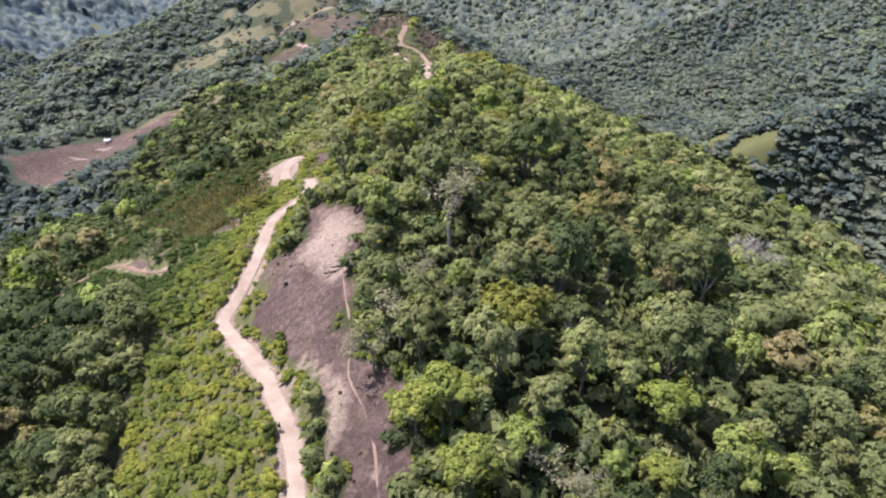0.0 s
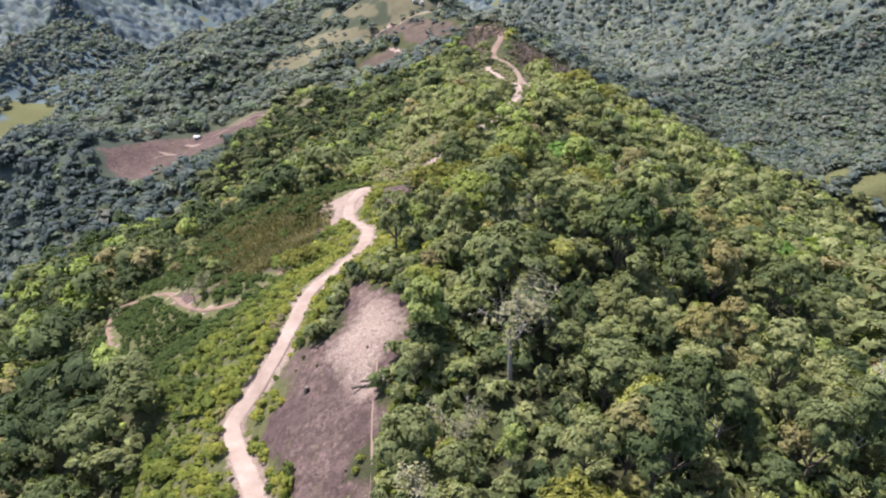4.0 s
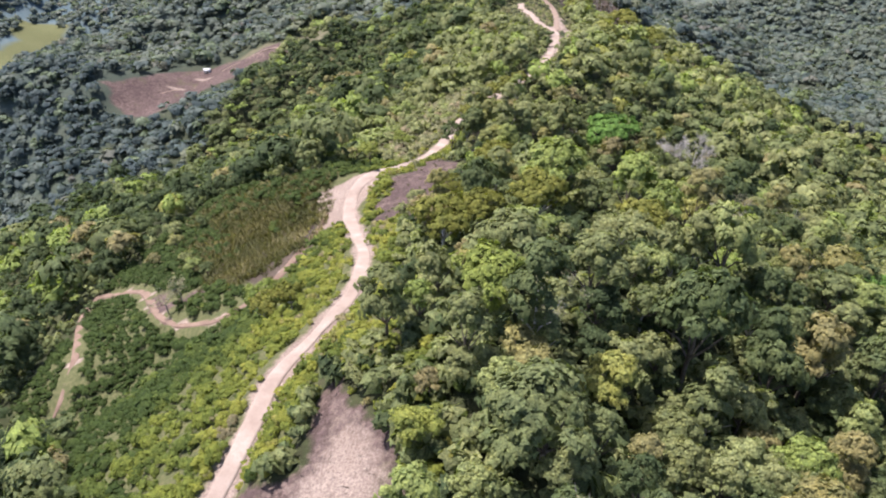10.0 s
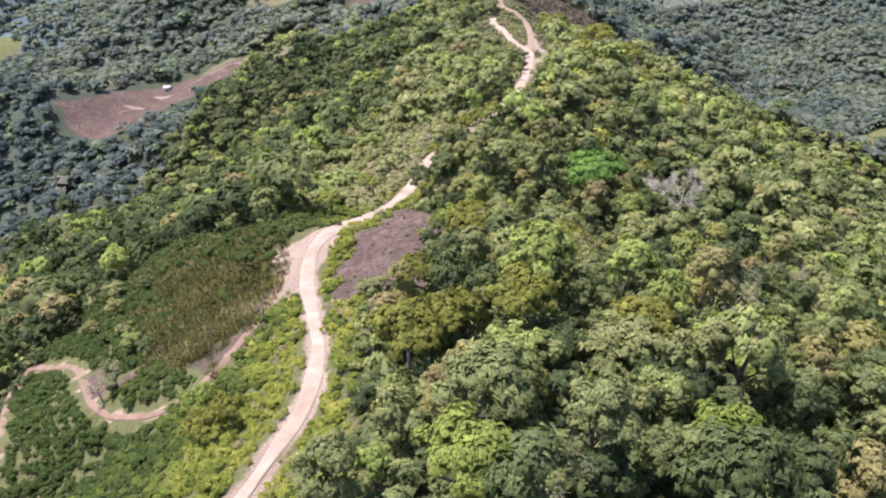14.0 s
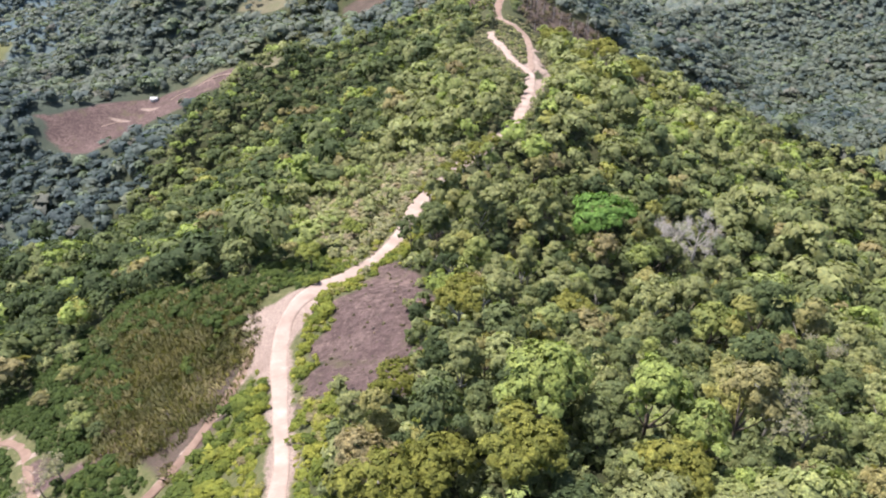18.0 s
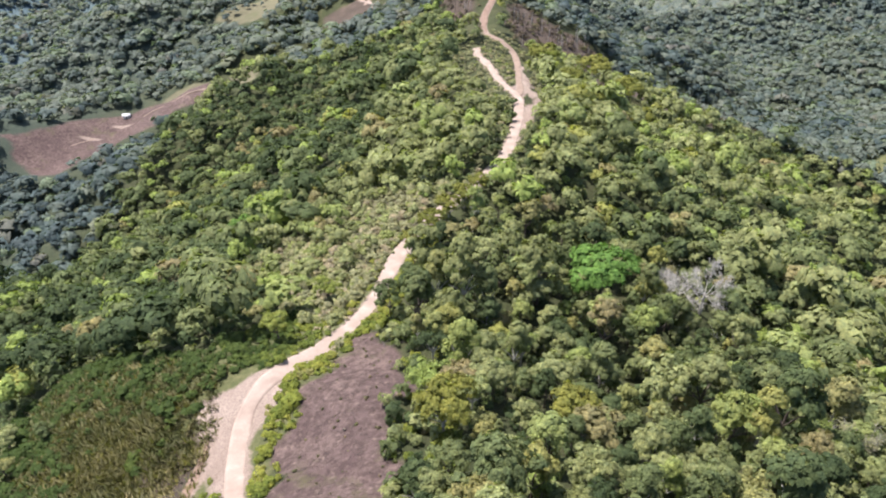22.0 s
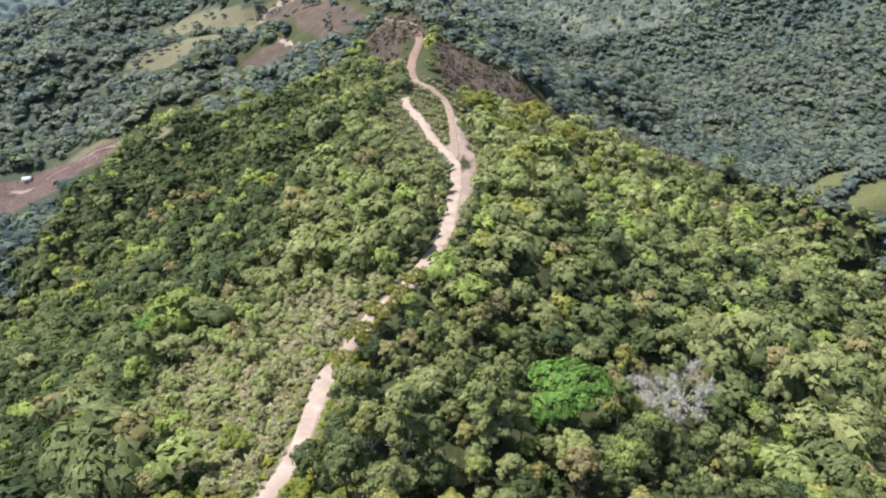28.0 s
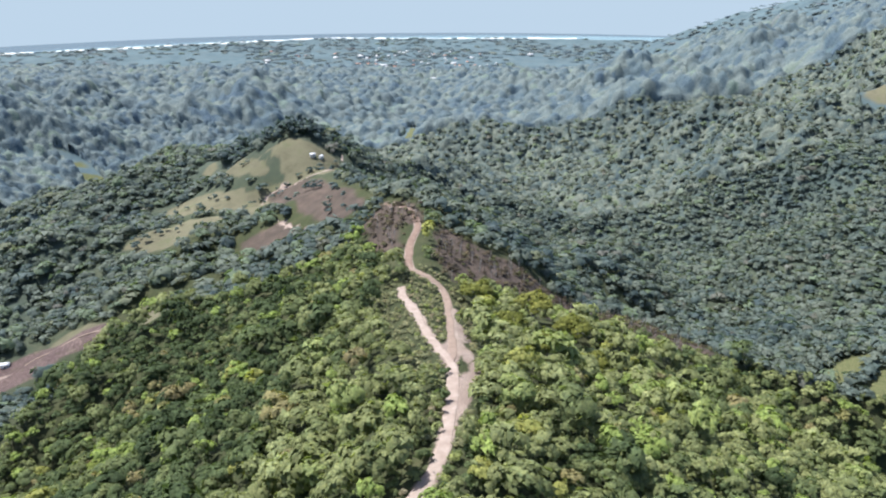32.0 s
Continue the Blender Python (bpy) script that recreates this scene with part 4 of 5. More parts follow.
mx, my = scatter(-900, 760, -60, 1300, 10.4, 23, 0.45)
steep_x, steep_y = scatter(190, 440, 60, 700, 8.5, 30, 0.45)
mx, my = np.concatenate([mx, steep_x]), np.concatenate([my, steep_y])
ok = wooded(mx, my, 3.0) & in_view(mx, my, 30) & ~((mx > -260) & (mx < 300) & (my > 0) & (my < 640))
mx, my = mx[ok], my[ok]
mr = np.clip(6.6 * np.exp(rng.normal(0, 0.22, len(mx))), 4.2, 10.5)
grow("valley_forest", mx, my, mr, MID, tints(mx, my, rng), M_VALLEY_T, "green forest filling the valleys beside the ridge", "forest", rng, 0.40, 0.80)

def canopy_sheet(name, x0, x1, y0, y1, step, cell, high, keep, material, label, seed):
    """Woods far away: the unbroken top of the canopy, a dome for each tree."""
    g = np.random.default_rng(seed)
    xs, ys = np.arange(x0, x1, step), np.arange(y0, y1, step)
    gx_, gy_ = np.meshgrid(xs, ys)
    gx_, gy_ = gx_ + g.uniform(-0.35, 0.35, gx_.shape) * step, gy_ + g.uniform(-0.35, 0.35, gy_.shape) * step
    nx_, ny_ = int((x1 - x0) / cell) + 4, int((y1 - y0) / cell) + 4
    jx, jy = g.uniform(0.1, 0.9, (ny_, nx_)), g.uniform(0.1, 0.9, (ny_, nx_))
    wide, tall_, shade = g.uniform(0.50, 0.82, (ny_, nx_)) * cell, g.uniform(0.5, 1.4, (ny_, nx_)) * high, g.uniform(-1, 1, (ny_, nx_))
    ci, cj = ((gx_ - x0) / cell).astype(int) + 1, ((gy_ - y0) / cell).astype(int) + 1
    top, mark = np.zeros(gx_.shape), np.zeros(gx_.shape)
    for a in (-1, 0, 1):
        for b in (-1, 0, 1):
            i, j = np.clip(ci + a, 0, nx_ - 1), np.clip(cj + b, 0, ny_ - 1)
            d = np.hypot(gx_ - x0 - (i - 1 + jx[j, i]) * cell, gy_ - y0 - (j - 1 + jy[j, i]) * cell) / wide[j, i]
            h = tall_[j, i] * np.sqrt(np.maximum(1 - d * d, 0))
            mark = np.where(h > top, shade[j, i], mark)
            top = np.maximum(top, h)
    flat_x, flat_y = gx_.ravel(), gy_.ravel()
    ok = keep(flat_x, flat_y).reshape(gx_.shape)
    inner = ok.copy()
    inner[0], inner[-1], inner[:, 0], inner[:, -1] = False, False, False, False
    inner[1:-1, 1:-1] &= ok[:-2, 1:-1] & ok[2:, 1:-1] & ok[1:-1, :-2] & ok[1:-1, 2:]
    top = np.where(inner, top, -20)
    idx = np.arange(gx_.size).reshape(gx_.shape)
    q = np.stack([idx[:-1, :-1], idx[:-1, 1:], idx[1:, 1:], idx[1:, :-1]], -1)[ok[:-1, :-1] & ok[1:, 1:] & ok[1:, :-1] & ok[:-1, 1:]]
    used_v, q = np.unique(q, return_inverse=True)
    q = q.reshape(-1, 4)
    ux_, uy_ = flat_x[used_v], flat_y[used_v]
    v = np.column_stack([ux_, uy_, land(ux_, uy_) - 2.0 + top.ravel()[used_v] + g.uniform(0, 0.15 * high, len(used_v))])
    ob = mesh_object(name, v, q, material, None, True)
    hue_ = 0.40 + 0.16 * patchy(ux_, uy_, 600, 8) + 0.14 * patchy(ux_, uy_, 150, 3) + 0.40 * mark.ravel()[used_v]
    ob.data.attributes.new("tint", "FLOAT", "POINT").data.foreach_set("value", np.clip(hue_, 0.02, 0.98).astype(np.float32))
    tagged(ob, label, "forest", kind="stuff")


def far_off_woods(x, y):
    return in_view(x, y, 30) & ~((x > -890) & (x < 750) & (y < 1290)) & (np.maximum.reduce([inside(x, y, p, 6) for p in PASTURES + MEADOWS + DRY_PATCHES]) < 0.4)


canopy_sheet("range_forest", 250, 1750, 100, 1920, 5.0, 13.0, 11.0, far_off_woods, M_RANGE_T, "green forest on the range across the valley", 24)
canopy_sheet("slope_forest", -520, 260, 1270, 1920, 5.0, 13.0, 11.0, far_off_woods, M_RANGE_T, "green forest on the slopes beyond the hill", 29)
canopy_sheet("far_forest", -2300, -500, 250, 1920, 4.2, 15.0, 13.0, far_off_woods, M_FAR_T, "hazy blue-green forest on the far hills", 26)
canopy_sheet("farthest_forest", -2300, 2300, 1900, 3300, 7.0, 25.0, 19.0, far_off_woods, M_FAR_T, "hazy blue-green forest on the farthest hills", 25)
fx, fy = scatter(-1200, 1500, 150, 1900, 15.0, 24, 0.45)
ok = far_off_woods(fx, fy) & (fx > -260)
fx, fy = fx[ok], fy[ok]
LOOSE = [crown_shape(60 + i, 4, 24, 0.36, 0.6, 0.55, -0.1, 0.3, 0.7) for i in range(6)]
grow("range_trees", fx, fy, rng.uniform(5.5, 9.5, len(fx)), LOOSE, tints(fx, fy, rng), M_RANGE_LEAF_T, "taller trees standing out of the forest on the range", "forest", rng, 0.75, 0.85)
cx, cy = scatter(-2600, 1800, 2950, 4450, 44, 28)
ok = in_view(cx, cy, 0) & (patchy(cx, cy, 700, 12) + rng.normal(0, 0.4, len(cx)) > -0.1) & (land(cx, cy) > 3.5)
cx, cy = cx[ok], cy[ok]
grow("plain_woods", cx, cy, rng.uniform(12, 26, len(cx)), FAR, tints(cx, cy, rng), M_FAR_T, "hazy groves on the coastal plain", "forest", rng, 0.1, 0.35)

# scrub beside the road
SHRUB = [crown_shape(80 + i, 6, 64, 0.22, 0.8, 0.58, -0.1, 0.5, 0.6) for i in range(4)]
sx, sy = scatter(-170, 0, 5, 330, 2.15, 25)
ok = open_ground(sx, sy, 0.5) & (inside(sx, sy, SCRUB, 2) > 0.35) & (line_distance(sx, sy, ROADS[2][0][::2])[0] > 3.0) & (inside(sx, sy, TALL_GRASS, 16) < np.random.default_rng(69).uniform(0.2, 0.95, len(sx)))
ok &= line_distance(sx, sy, ROADS[0][0][::2])[0] > 2.3 + 2.6 * np.clip(patchy(sx, sy, 11, 62), 0, 1)
sx, sy = sx[ok], sy[ok]
sr = rng.uniform(0.9, 1.9, len(sx)) * (1 + 0.35 * patchy(sx, sy, 14, 19)) * np.where(rng.uniform(0, 1, len(sx)) < 0.07, 1.8, 1)
sr = np.minimum(sr, 0.35 + 0.55 * np.maximum(line_distance(sx, sy, ROADS[0][0][::2])[0] - 1.6, 0))
near_road = np.exp(-line_distance(sx, sy, ROADS[0][0][::2])[0] / 9)
# scrub farther down is darker: greener growth, and cloud shade painted through the tint
low_side = np.clip((-sx - 50) / 14, 0, 1) * np.clip((sy - 95) / 25, 0, 1)
st = np.clip(0.44 - 0.42 * low_side + 0.45 * near_road + 0.3 * patchy(sx, sy, 40, 9) + rng.normal(0, 0.15, len(sx)) - 0.28 * np.clip((-sx - 62) / 30, 0, 1), 0, 1)
grow("roadside_scrub", sx, sy, sr, SHRUB, st, M_SCRUB_T, "bright yellow-green scrub on the bank below the road", "shrubs", rng, 0.35, 0.65)
tx, ty = scatter(-145, -68, 203, 268, 1.05, 29)
ok = inside(tx, ty, TALL_GRASS, 16) > np.random.default_rng(68).uniform(0.12, 0.85, len(tx))
tx, ty = tx[ok], ty[ok]
bank_x, bank_y = scatter(-90, -62, 196, 244, 1.5, 66)
ok = (inside(bank_x, bank_y, CUT_BANK, 2) > 0.5) & (patchy(bank_x, bank_y, 12, 67) > -0.05)
tx, ty = np.concatenate([tx, bank_x[ok]]), np.concatenate([ty, bank_y[ok]])
TUFT = [crown_shape(95 + i, 4, 26, 0.34, 1.0, 0.5, 0.0) for i in range(3)]
BLADES = []
for seed in range(5):
    g = np.random.default_rng(700 + seed)
    foot = np.column_stack([g.normal(0, 0.55, (30, 2)), np.zeros(30)])
    side = np.column_stack([g.normal(0, 0.10, (30, 2)), np.zeros(30)])
    tip = foot + np.column_stack([g.normal(0.25, 0.3, (30, 2)), g.uniform(0.5, 1.15, 30)])
    up = g.normal(0, 0.35, (30, 1, 3)) + np.array([0, 0, 1.0])
    up = np.repeat(up / np.linalg.norm(up, axis=2)[:, :, None], 3, 1).reshape(-1, 3)
    BLADES.append((np.stack([foot - side, foot + side, tip], 1).reshape(-1, 3), up))
grow("tall_grass", tx, ty, rng.uniform(0.9, 1.6, len(tx)), BLADES, np.clip(0.50 + 0.4 * patchy(tx, ty, 25, 6) + rng.normal(0, 0.16, len(tx)), 0, 1), M_GRASS_T, "tall olive grass on a rounded slope", "grass", rng, -0.05, 0.9)
px, py = scatter(-110, 60, 255, 560, 2.5, 26)
verge = np.minimum(line_distance(px, py, ROADS[0][0][::2])[0], line_distance(px, py, ROADS[1][0][::2])[0])
ok = open_ground(px, py, 0.4) & (patchy(px, py, 9, 61) < np.where(py < 346, 0.45, 0.14)) & ((inside(px, py, PALE_SLOPE, 2) > 0.4) | ((verge < np.where(py > 425, 10, 6.5)) & (py > 346)) | (inside(px, py, FORK, 2) > 0.4))
px, py, verge = px[ok], py[ok], verge[ok]
pr = np.minimum(rng.uniform(1.0, np.where(py > 415, 1.7, 2.9), len(px)), 0.4 + 0.5 * np.maximum(verge - 1.6, 0))
between = (py > 436) & (py < 545) & (px < -0.145 * (py - 440) - 9) & (px > -0.27 * (py - 440) - 13)
pt = np.clip(np.where(between, 0.80, np.where(py < 346, 0.78, 0.68)) + rng.normal(0, 0.13, len(px)) + np.where(rng.uniform(0, 1, len(px)) < 0.12, 0.25, 0), 0, 1)
grow("dry_shrubs", px, py, pr, SHRUB, pt, M_DRY_T, "pale olive dry shrubs beside the road", "shrubs", rng, 0.6, 0.9)
ux, uy = scatter(-185, 100, 28, 425, 4.4, 27)
close_x, close_y = scatter(-45, 60, 40, 215, 3.4, 31)
ux, uy = np.concatenate([ux, close_x]), np.concatenate([uy, close_y])
ok = open_ground(ux, uy, 0.8) & (inside(ux, uy, SCRUB, 2) < 0.5) & (inside(ux, uy, TALL_GRASS, 2) < 0.5) & (inside(ux, uy, PALE_SLOPE, 2) < 0.5) & in_view(ux, uy, 5)
ux, uy = ux[ok], uy[ok]
UNDER = [crown_shape(90 + i, 5, 36, 0.28, 0.7, 0.58, -0.1) for i in range(4)]
grow("undergrowth", ux, uy, rng.uniform(1.2, 2.7, len(ux)), UNDER, np.clip(0.35 + rng.normal(0, 0.2, len(ux)), 0, 0.8), M_LEAF_T, "low green undergrowth between the tree trunks", "shrubs", rng, 0.6, 1.0)
ex, ey = scatter(-60, 8, 50, 290, 1.9, 64)
rim = np.maximum(inside(ex, ey, CLEARING, 11), inside(ex, ey, CLEARING_2, 11))
ok = open_ground(ex, ey, 0.7) & (rim > 0.02) & (rim < 0.62) & (patchy(ex, ey, 9, 65) < np.where(ey > 190, 0.08, 0.35))
ex, ey, rim = ex[ok], ey[ok], rim[ok]
er = np.minimum(rng.uniform(0.7, 1.9, len(ex)), 0.75 + 5 * np.maximum(0.5 - rim, 0))
grow("clearing_thicket", ex, ey, er, SHRUB, np.clip(0.55 + rng.normal(0, 0.22, len(ex)), 0, 1), M_SCRUB_T, "yellow-green bushes round the edge of the clearing", "shrubs", rng, 0.45, 0.8)
kx, ky = scatter(-330, -150, 985, 1075, 8, 36)
ok = (inside(kx, ky, [(-305, 1040), (-280, 1068), (-165, 1010), (-160, 985), (-215, 990)], 4) > 0.5)
kx, ky = kx[ok], ky[ok]
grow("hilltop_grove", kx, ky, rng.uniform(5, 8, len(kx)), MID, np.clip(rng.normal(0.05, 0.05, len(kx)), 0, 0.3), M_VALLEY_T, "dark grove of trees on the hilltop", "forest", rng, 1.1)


# ---- bare and dead trees ----
def at(x, y, up=0.0):
    return float(ground_height(np.array([float(x)]), np.array([float(y)]))[0]) + up


def make_bare(seed, height, label):
    """A leafless tree: trunk, and its branches."""
    r = np.random.default_rng(seed)
    root = tagged(new("bare_tree"), label, "tree", "leafless trees")
    v, q = tube([(0, 0, -1), (0.1, 0.05, height * 0.2), (0.25, -0.1, height * 0.42)], [0.22, 0.17, 0.13], 7)
    mesh_object("trunk", v, q, M_GREY_BARK, root)
    out = []
    for k in range(4):
        a = k * 1.57 + r.uniform(-0.4, 0.4)
        limbs(r, (0.22, -0.08, height * (0.33 + 0.03 * k)), (math.cos(a) * 0.62, math.sin(a) * 0.62, 0.85), height * 0.24, 0.075, 3, out, 0.3, 3)
    v, q = joined(out)
    mesh_object("branchwork", v, q, M_GREY_BARK, root)
    tips = v[r.integers(len(v) // 8, len(v), 300)]
    d, e = r.normal(0, 0.42, (300, 3)) + np.array([0, 0, 0.15]), r.normal(0, 0.02, (300, 3))
    tagged(mesh_object("twigwork", np.stack([tips - e, tips + e, tips + d], 1).reshape(-1, 3), np.arange(900).reshape(-1, 3), M_GREY_BARK, root), kind="stuff")
    some = v[r.integers(len(v) // 3, len(v), 420)] + r.normal(0, 0.25, (420, 3))
    v, f = leaf_clumps(some, some - np.array([0, 0, height * 0.4]) + np.array([0, 0, 2.0]), 0.17, r, 0.5)
    tagged(mesh_object("foliage", v, np.arange(len(v)).reshape(-1, 3), M_SPARSE, root, False, f), "sparse grey-olive leaves", kind="stuff")
    return root


M_GREY_BARK = bark_material("bark_grey", (0.19, 0.175, 0.15), (0.36, 0.34, 0.30))
M_SPARSE = leaf_material("sparse_leaves", None, [(0.0, (0.20, 0.20, 0.125)), (1.0, (0.29, 0.28, 0.19))])
BARE = [(-5, 94, 9), (14, 56, 9), (1, 106, 15), (0, 146, 9), (-11, 82, 9), (-7, 85, 10),
        (34, 206, 12), (-100, 200, 8), (-97, 203, 7), (62, 250, 10)]
bare_kinds = [make_bare(300 + i, 10.0, "pale leafless tree with a spreading tangle of branches") for i in range(3)]
used = [False] * 3
for i, (x, y, h) in enumerate(BARE):
    k, s = i % 3, h / 8.2
    m = pose(x, y, float(ground_height(np.array([float(x)]), np.array([float(y)]))[0]), 0, 0, i * 77)
    if used[k]:
        was = bare_kinds[k].scale[0]
        copy_thing(bare_kinds[k], m @ Matrix.Scale(s / was, 4))
    else:
        bare_kinds[k].matrix_basis = m @ Matrix.Scale(s, 4)
        used[k] = True

M_ASH = bark_material("bark_ash_grey", (0.32, 0.305, 0.27), (0.50, 0.48, 0.44))

# a large grey tree, leafless but thick with twigs
grey = tagged(new("grey_tree"), "large ash-grey leafless tree thick with fine twigs", "tree", "ash-grey trees")
v, q = tube([(0, 0, -1), (0.1, 0.1, 3), (0.2, -0.1, 6.5)], [0.45, 0.36, 0.28], 8)
mesh_object("trunk", v, q, M_PALE, grey)
r7 = np.random.default_rng(77)
for k in range(6):
    twigs = []
    a = k * 1.05 + r7.uniform(-0.2, 0.2)
    limbs(r7, (0.2, -0.1, 4.5 + 0.35 * k), (math.cos(a) * 0.55, math.sin(a) * 0.55, 0.95), 3.6, 0.15, 4, twigs, 0.35, 3)
    v, q = joined(twigs)
    mesh_object("limb", v, q, M_ASH, grey)
    sprays = v[r7.integers(len(v) // 2, len(v), 700)]
    d, e = r7.normal(0, 0.5, (700, 3)) + np.array([0, 0, 0.25]), r7.normal(0, 0.022, (700, 3))
    tagged(mesh_object("twigwork", np.stack([sprays - e, sprays + e, sprays + d], 1).reshape(-1, 3), np.arange(2100).reshape(-1, 3), M_ASH, grey), kind="stuff")
grey.matrix_basis = pose(38, 309, at(38, 309), 0, 0, 20) @ Matrix.Scale(1.2, 4)
copy_thing(grey, pose(47, 313, at(47, 313), 0, 0, 140) @ Matrix.Scale(0.95, 4))
copy_thing(grey, pose(74, 141, at(74, 141), 0, 0, 230) @ Matrix.Scale(0.85, 4))

# scorched poles on the burnt slopes
rr = random.Random(31)


def make_pole(seed, pale):
    r = np.random.default_rng(seed)
    out = [tube([(0, 0, -1), (0.05, 0, 3), (0.15 + r.uniform(-0.2, 0.2), 0.1, 6), (0.1, r.uniform(-0.3, 0.3), 9)], [0.16, 0.13, 0.09, 0.03], 5)]
    for k in range(5):
        a = r.uniform(0, 6.28)
        z = r.uniform(3.5, 8)
        out.append(tube([(0.08, 0.03, z), (math.cos(a) * 0.7, math.sin(a) * 0.7, z + 0.8), (math.cos(a) * 1.2, math.sin(a) * 1.2, z + 1.7)], [0.05, 0.035, 0.012], 4))
    v, q = joined(out)
    ob = mesh_object("dead_tree", v, q, M_PALE if pale else M_CHAR)
    return tagged(ob, "thin grey dead tree on burnt ground" if pale else "thin charred dead tree on burnt ground", "tree", "dead trees on the burnt slope")


POLES = [make_pole(400 + i, i % 2 == 0) for i in range(4)]
spots = []
while len(spots) < 190:
    x, y = rr.uniform(-70, 160), rr.uniform(525, 690)
    if max(float(inside(np.array([x]), np.array([y]), p, 4)[0]) for p in BURNT[1:]) > 0.5:
        spots.append((x, y))
for i, (x, y) in enumerate(spots):
    m = pose(x, y, float(ground_height(np.array([x]), np.array([y]))[0]), rr.uniform(-5, 5), rr.uniform(-5, 5), rr.uniform(0, 360))
    if i < 4:
        POLES[i].matrix_basis = m
    else:
        copy_thing(POLES[i % 4], m @ Matrix.Scale(rr.uniform(0.7, 1.25), 4))
bx, by = scatter(-80, 165, 520, 700, 4.6, 32)
ok = (np.maximum.reduce([inside(bx, by, p, 5) for p in BURNT[1:]]) > 0.35) & (np.random.default_rng(33).uniform(0, 1, len(bx)) < 0.62)
ok &= line_distance(bx, by, ROADS[1][0][::3])[0] > 3
bx, by = bx[ok], by[ok]
DEAD_RANGE = [(0.0, (0.05, 0.042, 0.032)), (0.5, (0.095, 0.075, 0.055)), (0.8, (0.085, 0.095, 0.04)), (1.0, (0.16, 0.125, 0.09))]
M_DEAD_T = leaf_material("withered_leaves", "tint", DEAD_RANGE, 0.1, 0.15)
grow("withered_shrubs", bx, by, rng.uniform(1.1, 2.8, len(bx)), SHRUB, rng.uniform(0, 1, len(bx)), M_DEAD_T, "withered brown shrubs on burnt ground", "shrubs", rng, 0.5, 0.8)

# bushes dotted over the pastures and burnt fields of the far hill
gx2, gy2 = scatter(-400, -60, 680, 1080, 13, 34)
b5 = cover(gx2, gy2)
ok = ((b5[1] > 0.5) | (b5[2] > 0.5)) & (patchy(gx2, gy2, 70, 35) + rng.normal(0, 0.25, len(gx2)) > 0.22)
gx2, gy2 = gx2[ok], gy2[ok]
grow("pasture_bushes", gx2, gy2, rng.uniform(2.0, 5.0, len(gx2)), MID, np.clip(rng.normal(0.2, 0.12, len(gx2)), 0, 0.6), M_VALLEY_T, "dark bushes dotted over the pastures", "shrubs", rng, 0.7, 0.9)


# ---- clearing ----
def make_log(seed, length, radius, label):
    r = np.random.default_rng(seed)
    root = tagged(new("fallen_log"), label, "log", "felled logs")
    v, q = tube([(-length / 2, 0, radius), (-length / 6, 0.12, radius * 1.05), (length / 6, -0.08, radius * 0.95), (length / 2, 0.05, radius * 0.8)], [radius, radius * 0.92, radius * 0.8, radius * 0.6], 8)
    mesh_object("stem", v, q, M_CHAR, root)
    for k in range(3):
        x0 = length * r.uniform(-0.1, 0.45)
        a = r.uniform(-1, 1)
        v, q = tube([(x0, 0, radius), (x0 + 0.7, a, radius + 0.35), (x0 + 1.5, a * 2, radius + 0.5)], [radius * 0.45, radius * 0.3, radius * 0.12], 5)
        mesh_object("limb", v, q, M_CHAR, root)
    return root


for i, (x, y, turn, ln) in enumerate(((-18.5, 110.5, 12, 5.5), (-14.5, 88, 60, 2.6), (-21, 110, 25, 3.2), (-32, 262, 40, 3.0), (-35, 262, 120, 2.4), (-76, 214, 130, 4.5), (-86, 205, 30, 5.0))):
    make_log(500 + i, ln, 0.16 + 0.02 * (i % 3), "charred fallen log lying on cleared ground").matrix_basis = pose(x, y, at(x, y, -0.05), 0, 0, turn)


def make_stump(seed):
    r = np.random.default_rng(seed)
    root = tagged(new("tree_stump"), "dark burnt tree stump in the clearing", "stump", "stumps")
    v, q = tube([(0, 0, -0.4), (0, 0, 0.05), (0.03, 0, 0.45), (0.02, 0.04, 0.75)], [0.62, 0.42, 0.30, 0.26], 9)
    top = np.array([[0.02 + 0.26 * math.cos(t), 0.04 + 0.26 * math.sin(t), 0.74] for t in np.linspace(0, 6.283, 8, endpoint=False)])
    mesh_object("stem", v, q, M_CHAR, root)
    mesh_object("cut_face", top, np.array([[0, 1, 2, 3], [0, 3, 4, 7], [4, 5, 6, 7]]), M_BARK, root)
    return root


for i, (x, y, s) in enumerate(((-31, 113, 1.3), (-22, 118, 0.45), (-20, 96, 0.5), (-36, 232, 0.7), (-38, 258, 0.6))):
    make_stump(i).matrix_basis = pose(x, y, at(x, y), 0, 0, i * 50) @ Matrix.Scale(s, 4)

# charred sticks, weeds and clods on the cleared ground
r2 = np.random.default_rng(41)
sticks = []
for poly, count in ((CLEARING, 260), (CLEARING_2, 520), (CUT_BANK, 420)):
    lo, hi = np.min(poly, 0), np.max(poly, 0)
    c = r2.uniform(lo, hi, (count * 4, 2))
    c = c[inside(c[:, 0], c[:, 1], poly, 1) > 0.7][:count]
    z = ground_height(c[:, 0], c[:, 1])
    for (x, y), h in zip(c, z):
        a, ln = r2.uniform(0, 6.28), r2.uniform(0.25, 1.3)
        d = np.array([math.cos(a), math.sin(a), r2.uniform(-0.2, 0.35)]) * ln / 2
        p = np.array([x, y, h + 0.12])
        sticks.append(tube([p - d, p + d], [r2.uniform(0.02, 0.06), 0.015], 3))
v, q = joined(sticks)
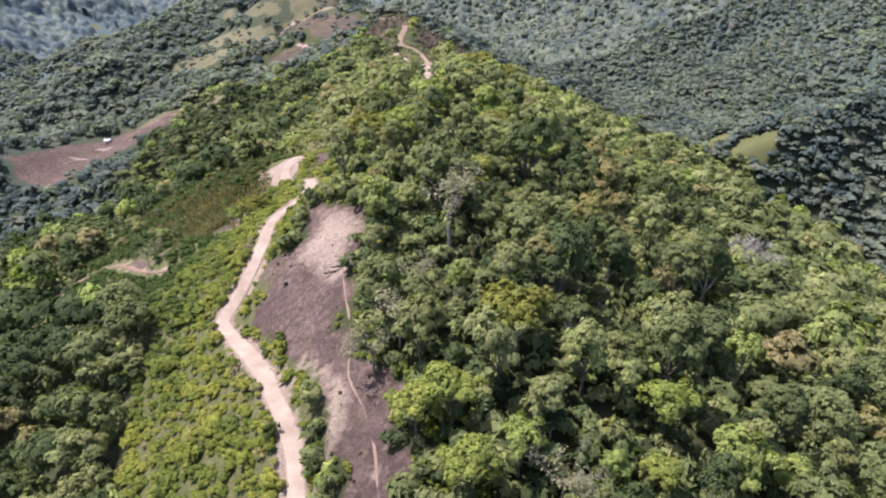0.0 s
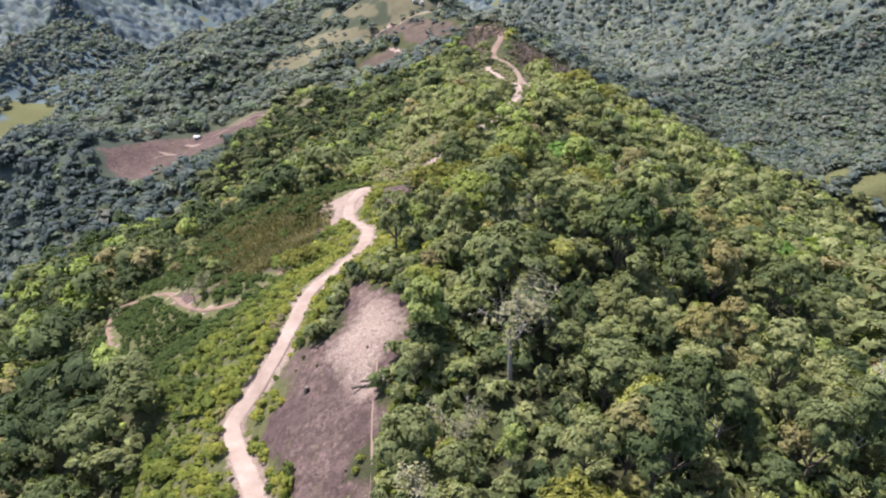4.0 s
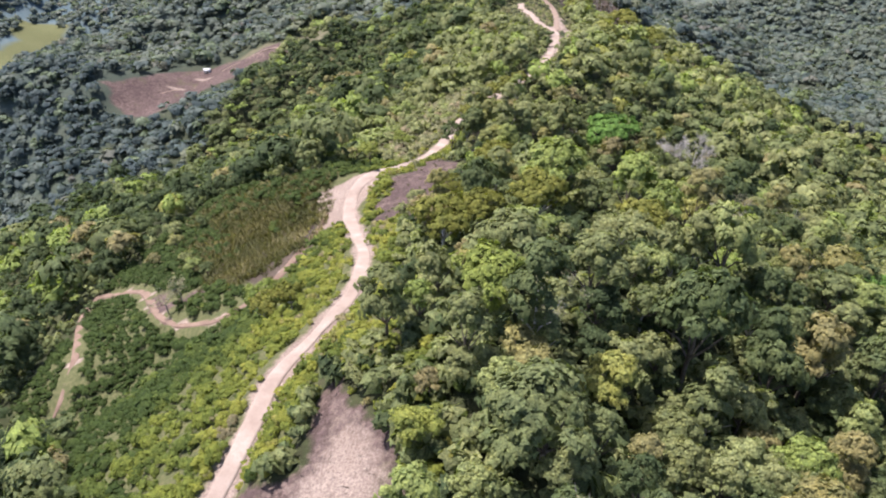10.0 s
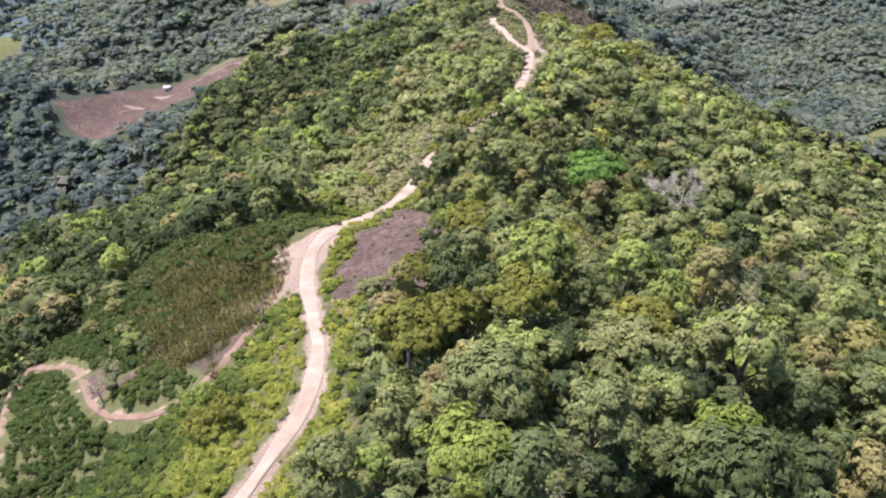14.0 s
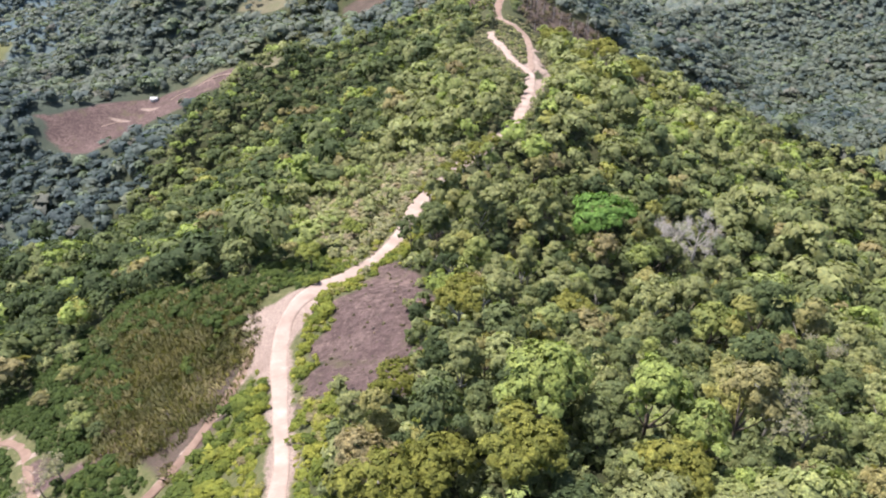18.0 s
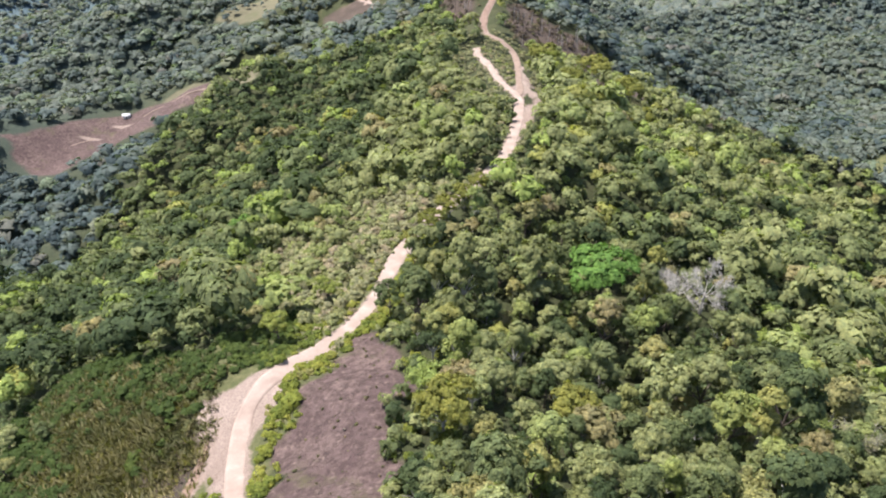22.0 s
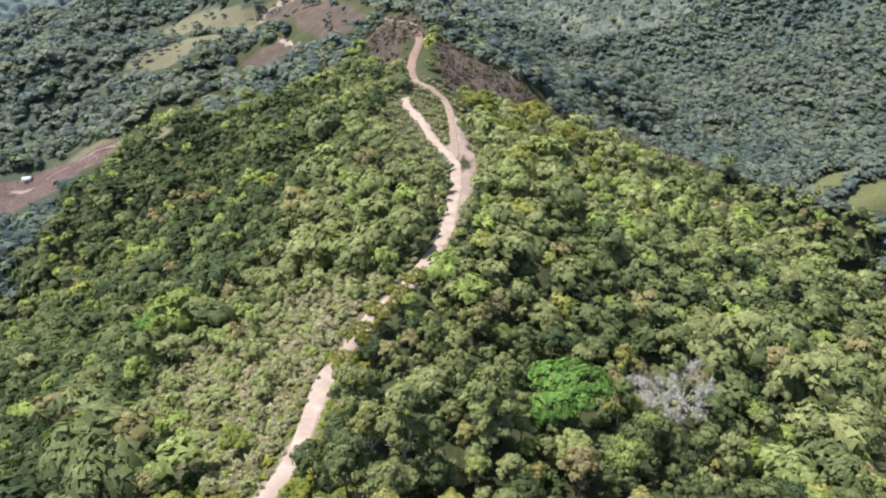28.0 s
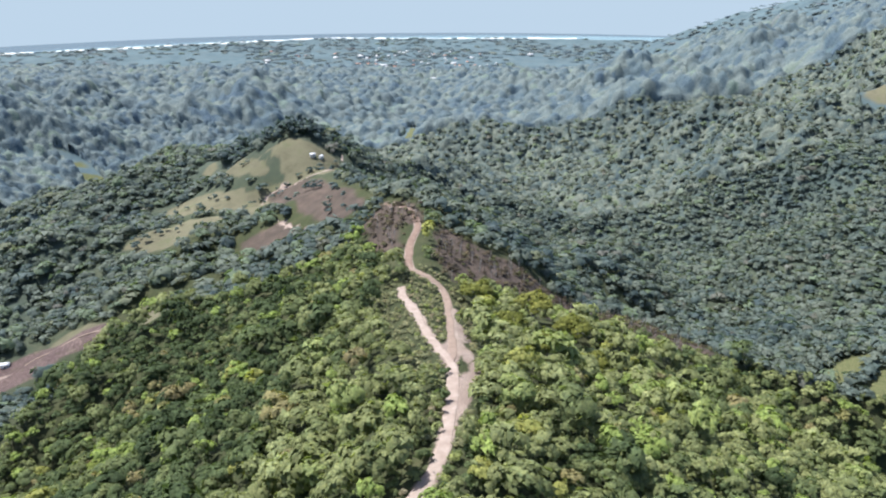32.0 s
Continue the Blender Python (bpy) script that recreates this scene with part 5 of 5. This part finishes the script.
tagged(mesh_object("charred_sticks", v, q, M_CHAR), "charred sticks strewn over the cleared ground", "debris", kind="stuff")
wx0, wy0 = scatter(-52, -2, 55, 275, 2.1, 42)
ok = (np.maximum(inside(wx0, wy0, CLEARING, 1.5), inside(wx0, wy0, CLEARING_2, 1.5)) > 0.4) & (inside(wx0, wy0, CLEARING_TOP, 1) < 0.6) & (r2.uniform(0, 1, len(wx0)) < np.where(wy0 > 190, 0.22, 0.10))
ok &= line_distance(wx0, wy0, ROADS[0][0][::3])[0] > 2.0
wx0, wy0 = wx0[ok], wy0[ok]
grow("clearing_weeds", wx0, wy0, rng.uniform(0.2, 0.55, len(wx0)), TUFT, rng.uniform(0.55, 1, len(wx0)), M_DEAD_T, "low withered weeds on the cleared ground", "weeds", rng, 0.3, 0.7)


# ---- houses ----
def box(x0, x1, y0, y1, z0, z1):
    v = np.array([(x, y, z) for z in (z0, z1) for x, y in ((x0, y0), (x1, y0), (x1, y1), (x0, y1))], float)
    q = np.array([(0, 3, 2, 1), (4, 5, 6, 7), (0, 1, 5, 4), (1, 2, 6, 5), (2, 3, 7, 6), (3, 0, 4, 7)])
    return v, q


def make_house(w, d, h, wall, roof_mat, label, group):
    """A small house: four walls with gables, two roof slopes, door and windows."""
    root = tagged(new("house"), label, "house", group)
    rise = d * 0.3
    mesh_object("wall", *joined([box(-w / 2, w / 2, -d / 2, d / 2, -1.5, h), box(-w / 2 + 0.02, -w / 2 + 0.14, -d * 0.3, d * 0.3, h, h + rise * 0.38), box(w / 2 - 0.14, w / 2 - 0.02, -d * 0.3, d * 0.3, h, h + rise * 0.38)]), wall, root)
    for s in (-1, 1):
        o, t = 0.45, 0.06
        a = np.array([(-w / 2 - o, s * (d / 2 + o), h - rise * o / (d / 2)), (w / 2 + o, s * (d / 2 + o), h - rise * o / (d / 2)), (w / 2 + o, 0, h + rise), (-w / 2 - o, 0, h + rise)], float)
        v = np.vstack([a, a + np.array([0, 0, t])])
        mesh_object("roof_slope", v, np.array([(0, 3, 2, 1), (4, 5, 6, 7), (0, 1, 5, 4), (1, 2, 6, 5), (2, 3, 7, 6), (3, 0, 4, 7)]), roof_mat, root)
    mesh_object("door", *box(-0.45, 0.45, -d / 2 - 0.04, -d / 2 - 0.003, 0, 2.0), M_DARK, root)
    for x in (-w * 0.3, w * 0.3):
        mesh_object("window", *box(x - 0.45, x + 0.45, -d / 2 - 0.03, -d / 2 - 0.003, 0.9, 1.8), M_DARK, root)
    return root


farm = make_house(5.6, 3.6, 2.3, M_WALL, M_ROOF, "small hut with a pale sheet roof in the brown field", "huts on the hills")
farm.matrix_basis = pose(-326.5, 637, at(-326.5, 637), 0, 0, 12)
for x, y, turn in ((-166, 956, 30), (-158, 960, 75)):
    m = pose(x, y, at(x, y), 0, 0, turn)
    copy_thing(farm, m)
town = [make_house(11, 8, 3.2, M_WALL, M_ROOF, "pale-walled house of the town on the plain", "houses of the town"),
        make_house(14, 9, 3.4, M_WALL, M_ROOF_RED, "pale house with a rusty roof on the plain", "houses of the town"),
        make_house(26, 12, 5.0, M_WALL, M_ROOF, "long shed with a pale roof on the plain", "houses of the town")]
rt = random.Random(51)
n_town = 0
while n_town < 80:
    x, y = rt.gauss(-330, 260), rt.gauss(3420, 240)
    if not (2950 < y < 4300 and -1200 < x < 500):
        continue
    m = pose(x, y, at(x, y), 0, 0, rt.uniform(0, 180))
    k = rt.choice((0, 0, 1, 1, 2))
    if n_town < 3:
        town[n_town].matrix_basis = m
    else:
        copy_thing(town[k], m)
    n_town += 1

# ---- surf along the beach ----
shore_x = np.arange(-2700, 700, 25.0)
shore_y = np.where(shore_x < -760, 4385 + (shore_x + 880) * 0.458, 4470 - 0.10 * (shore_x + 600) + 60 * np.sin(shore_x / 400))
k = np.arange(len(shore_x))
rows = [np.column_stack([shore_x, shore_y + o + 14 * np.sin(k * 0.7 + o), np.full(len(k), z)]) for o, z in ((-12, 3.4), (18, 2.3), (70, 1.5), (96, 1.15))]
v = np.stack(rows, 1).reshape(-1, 3)
idx = np.arange(len(k) * 4).reshape(len(k), 4)
q = np.stack([idx[:-1, :-1], idx[1:, :-1], idx[1:, 1:], idx[:-1, 1:]], -1).reshape(-1, 4)
tagged(mesh_object("surf", v, q, M_FOAM, None, True), "white surf breaking along the beach", "surf", kind="structure")
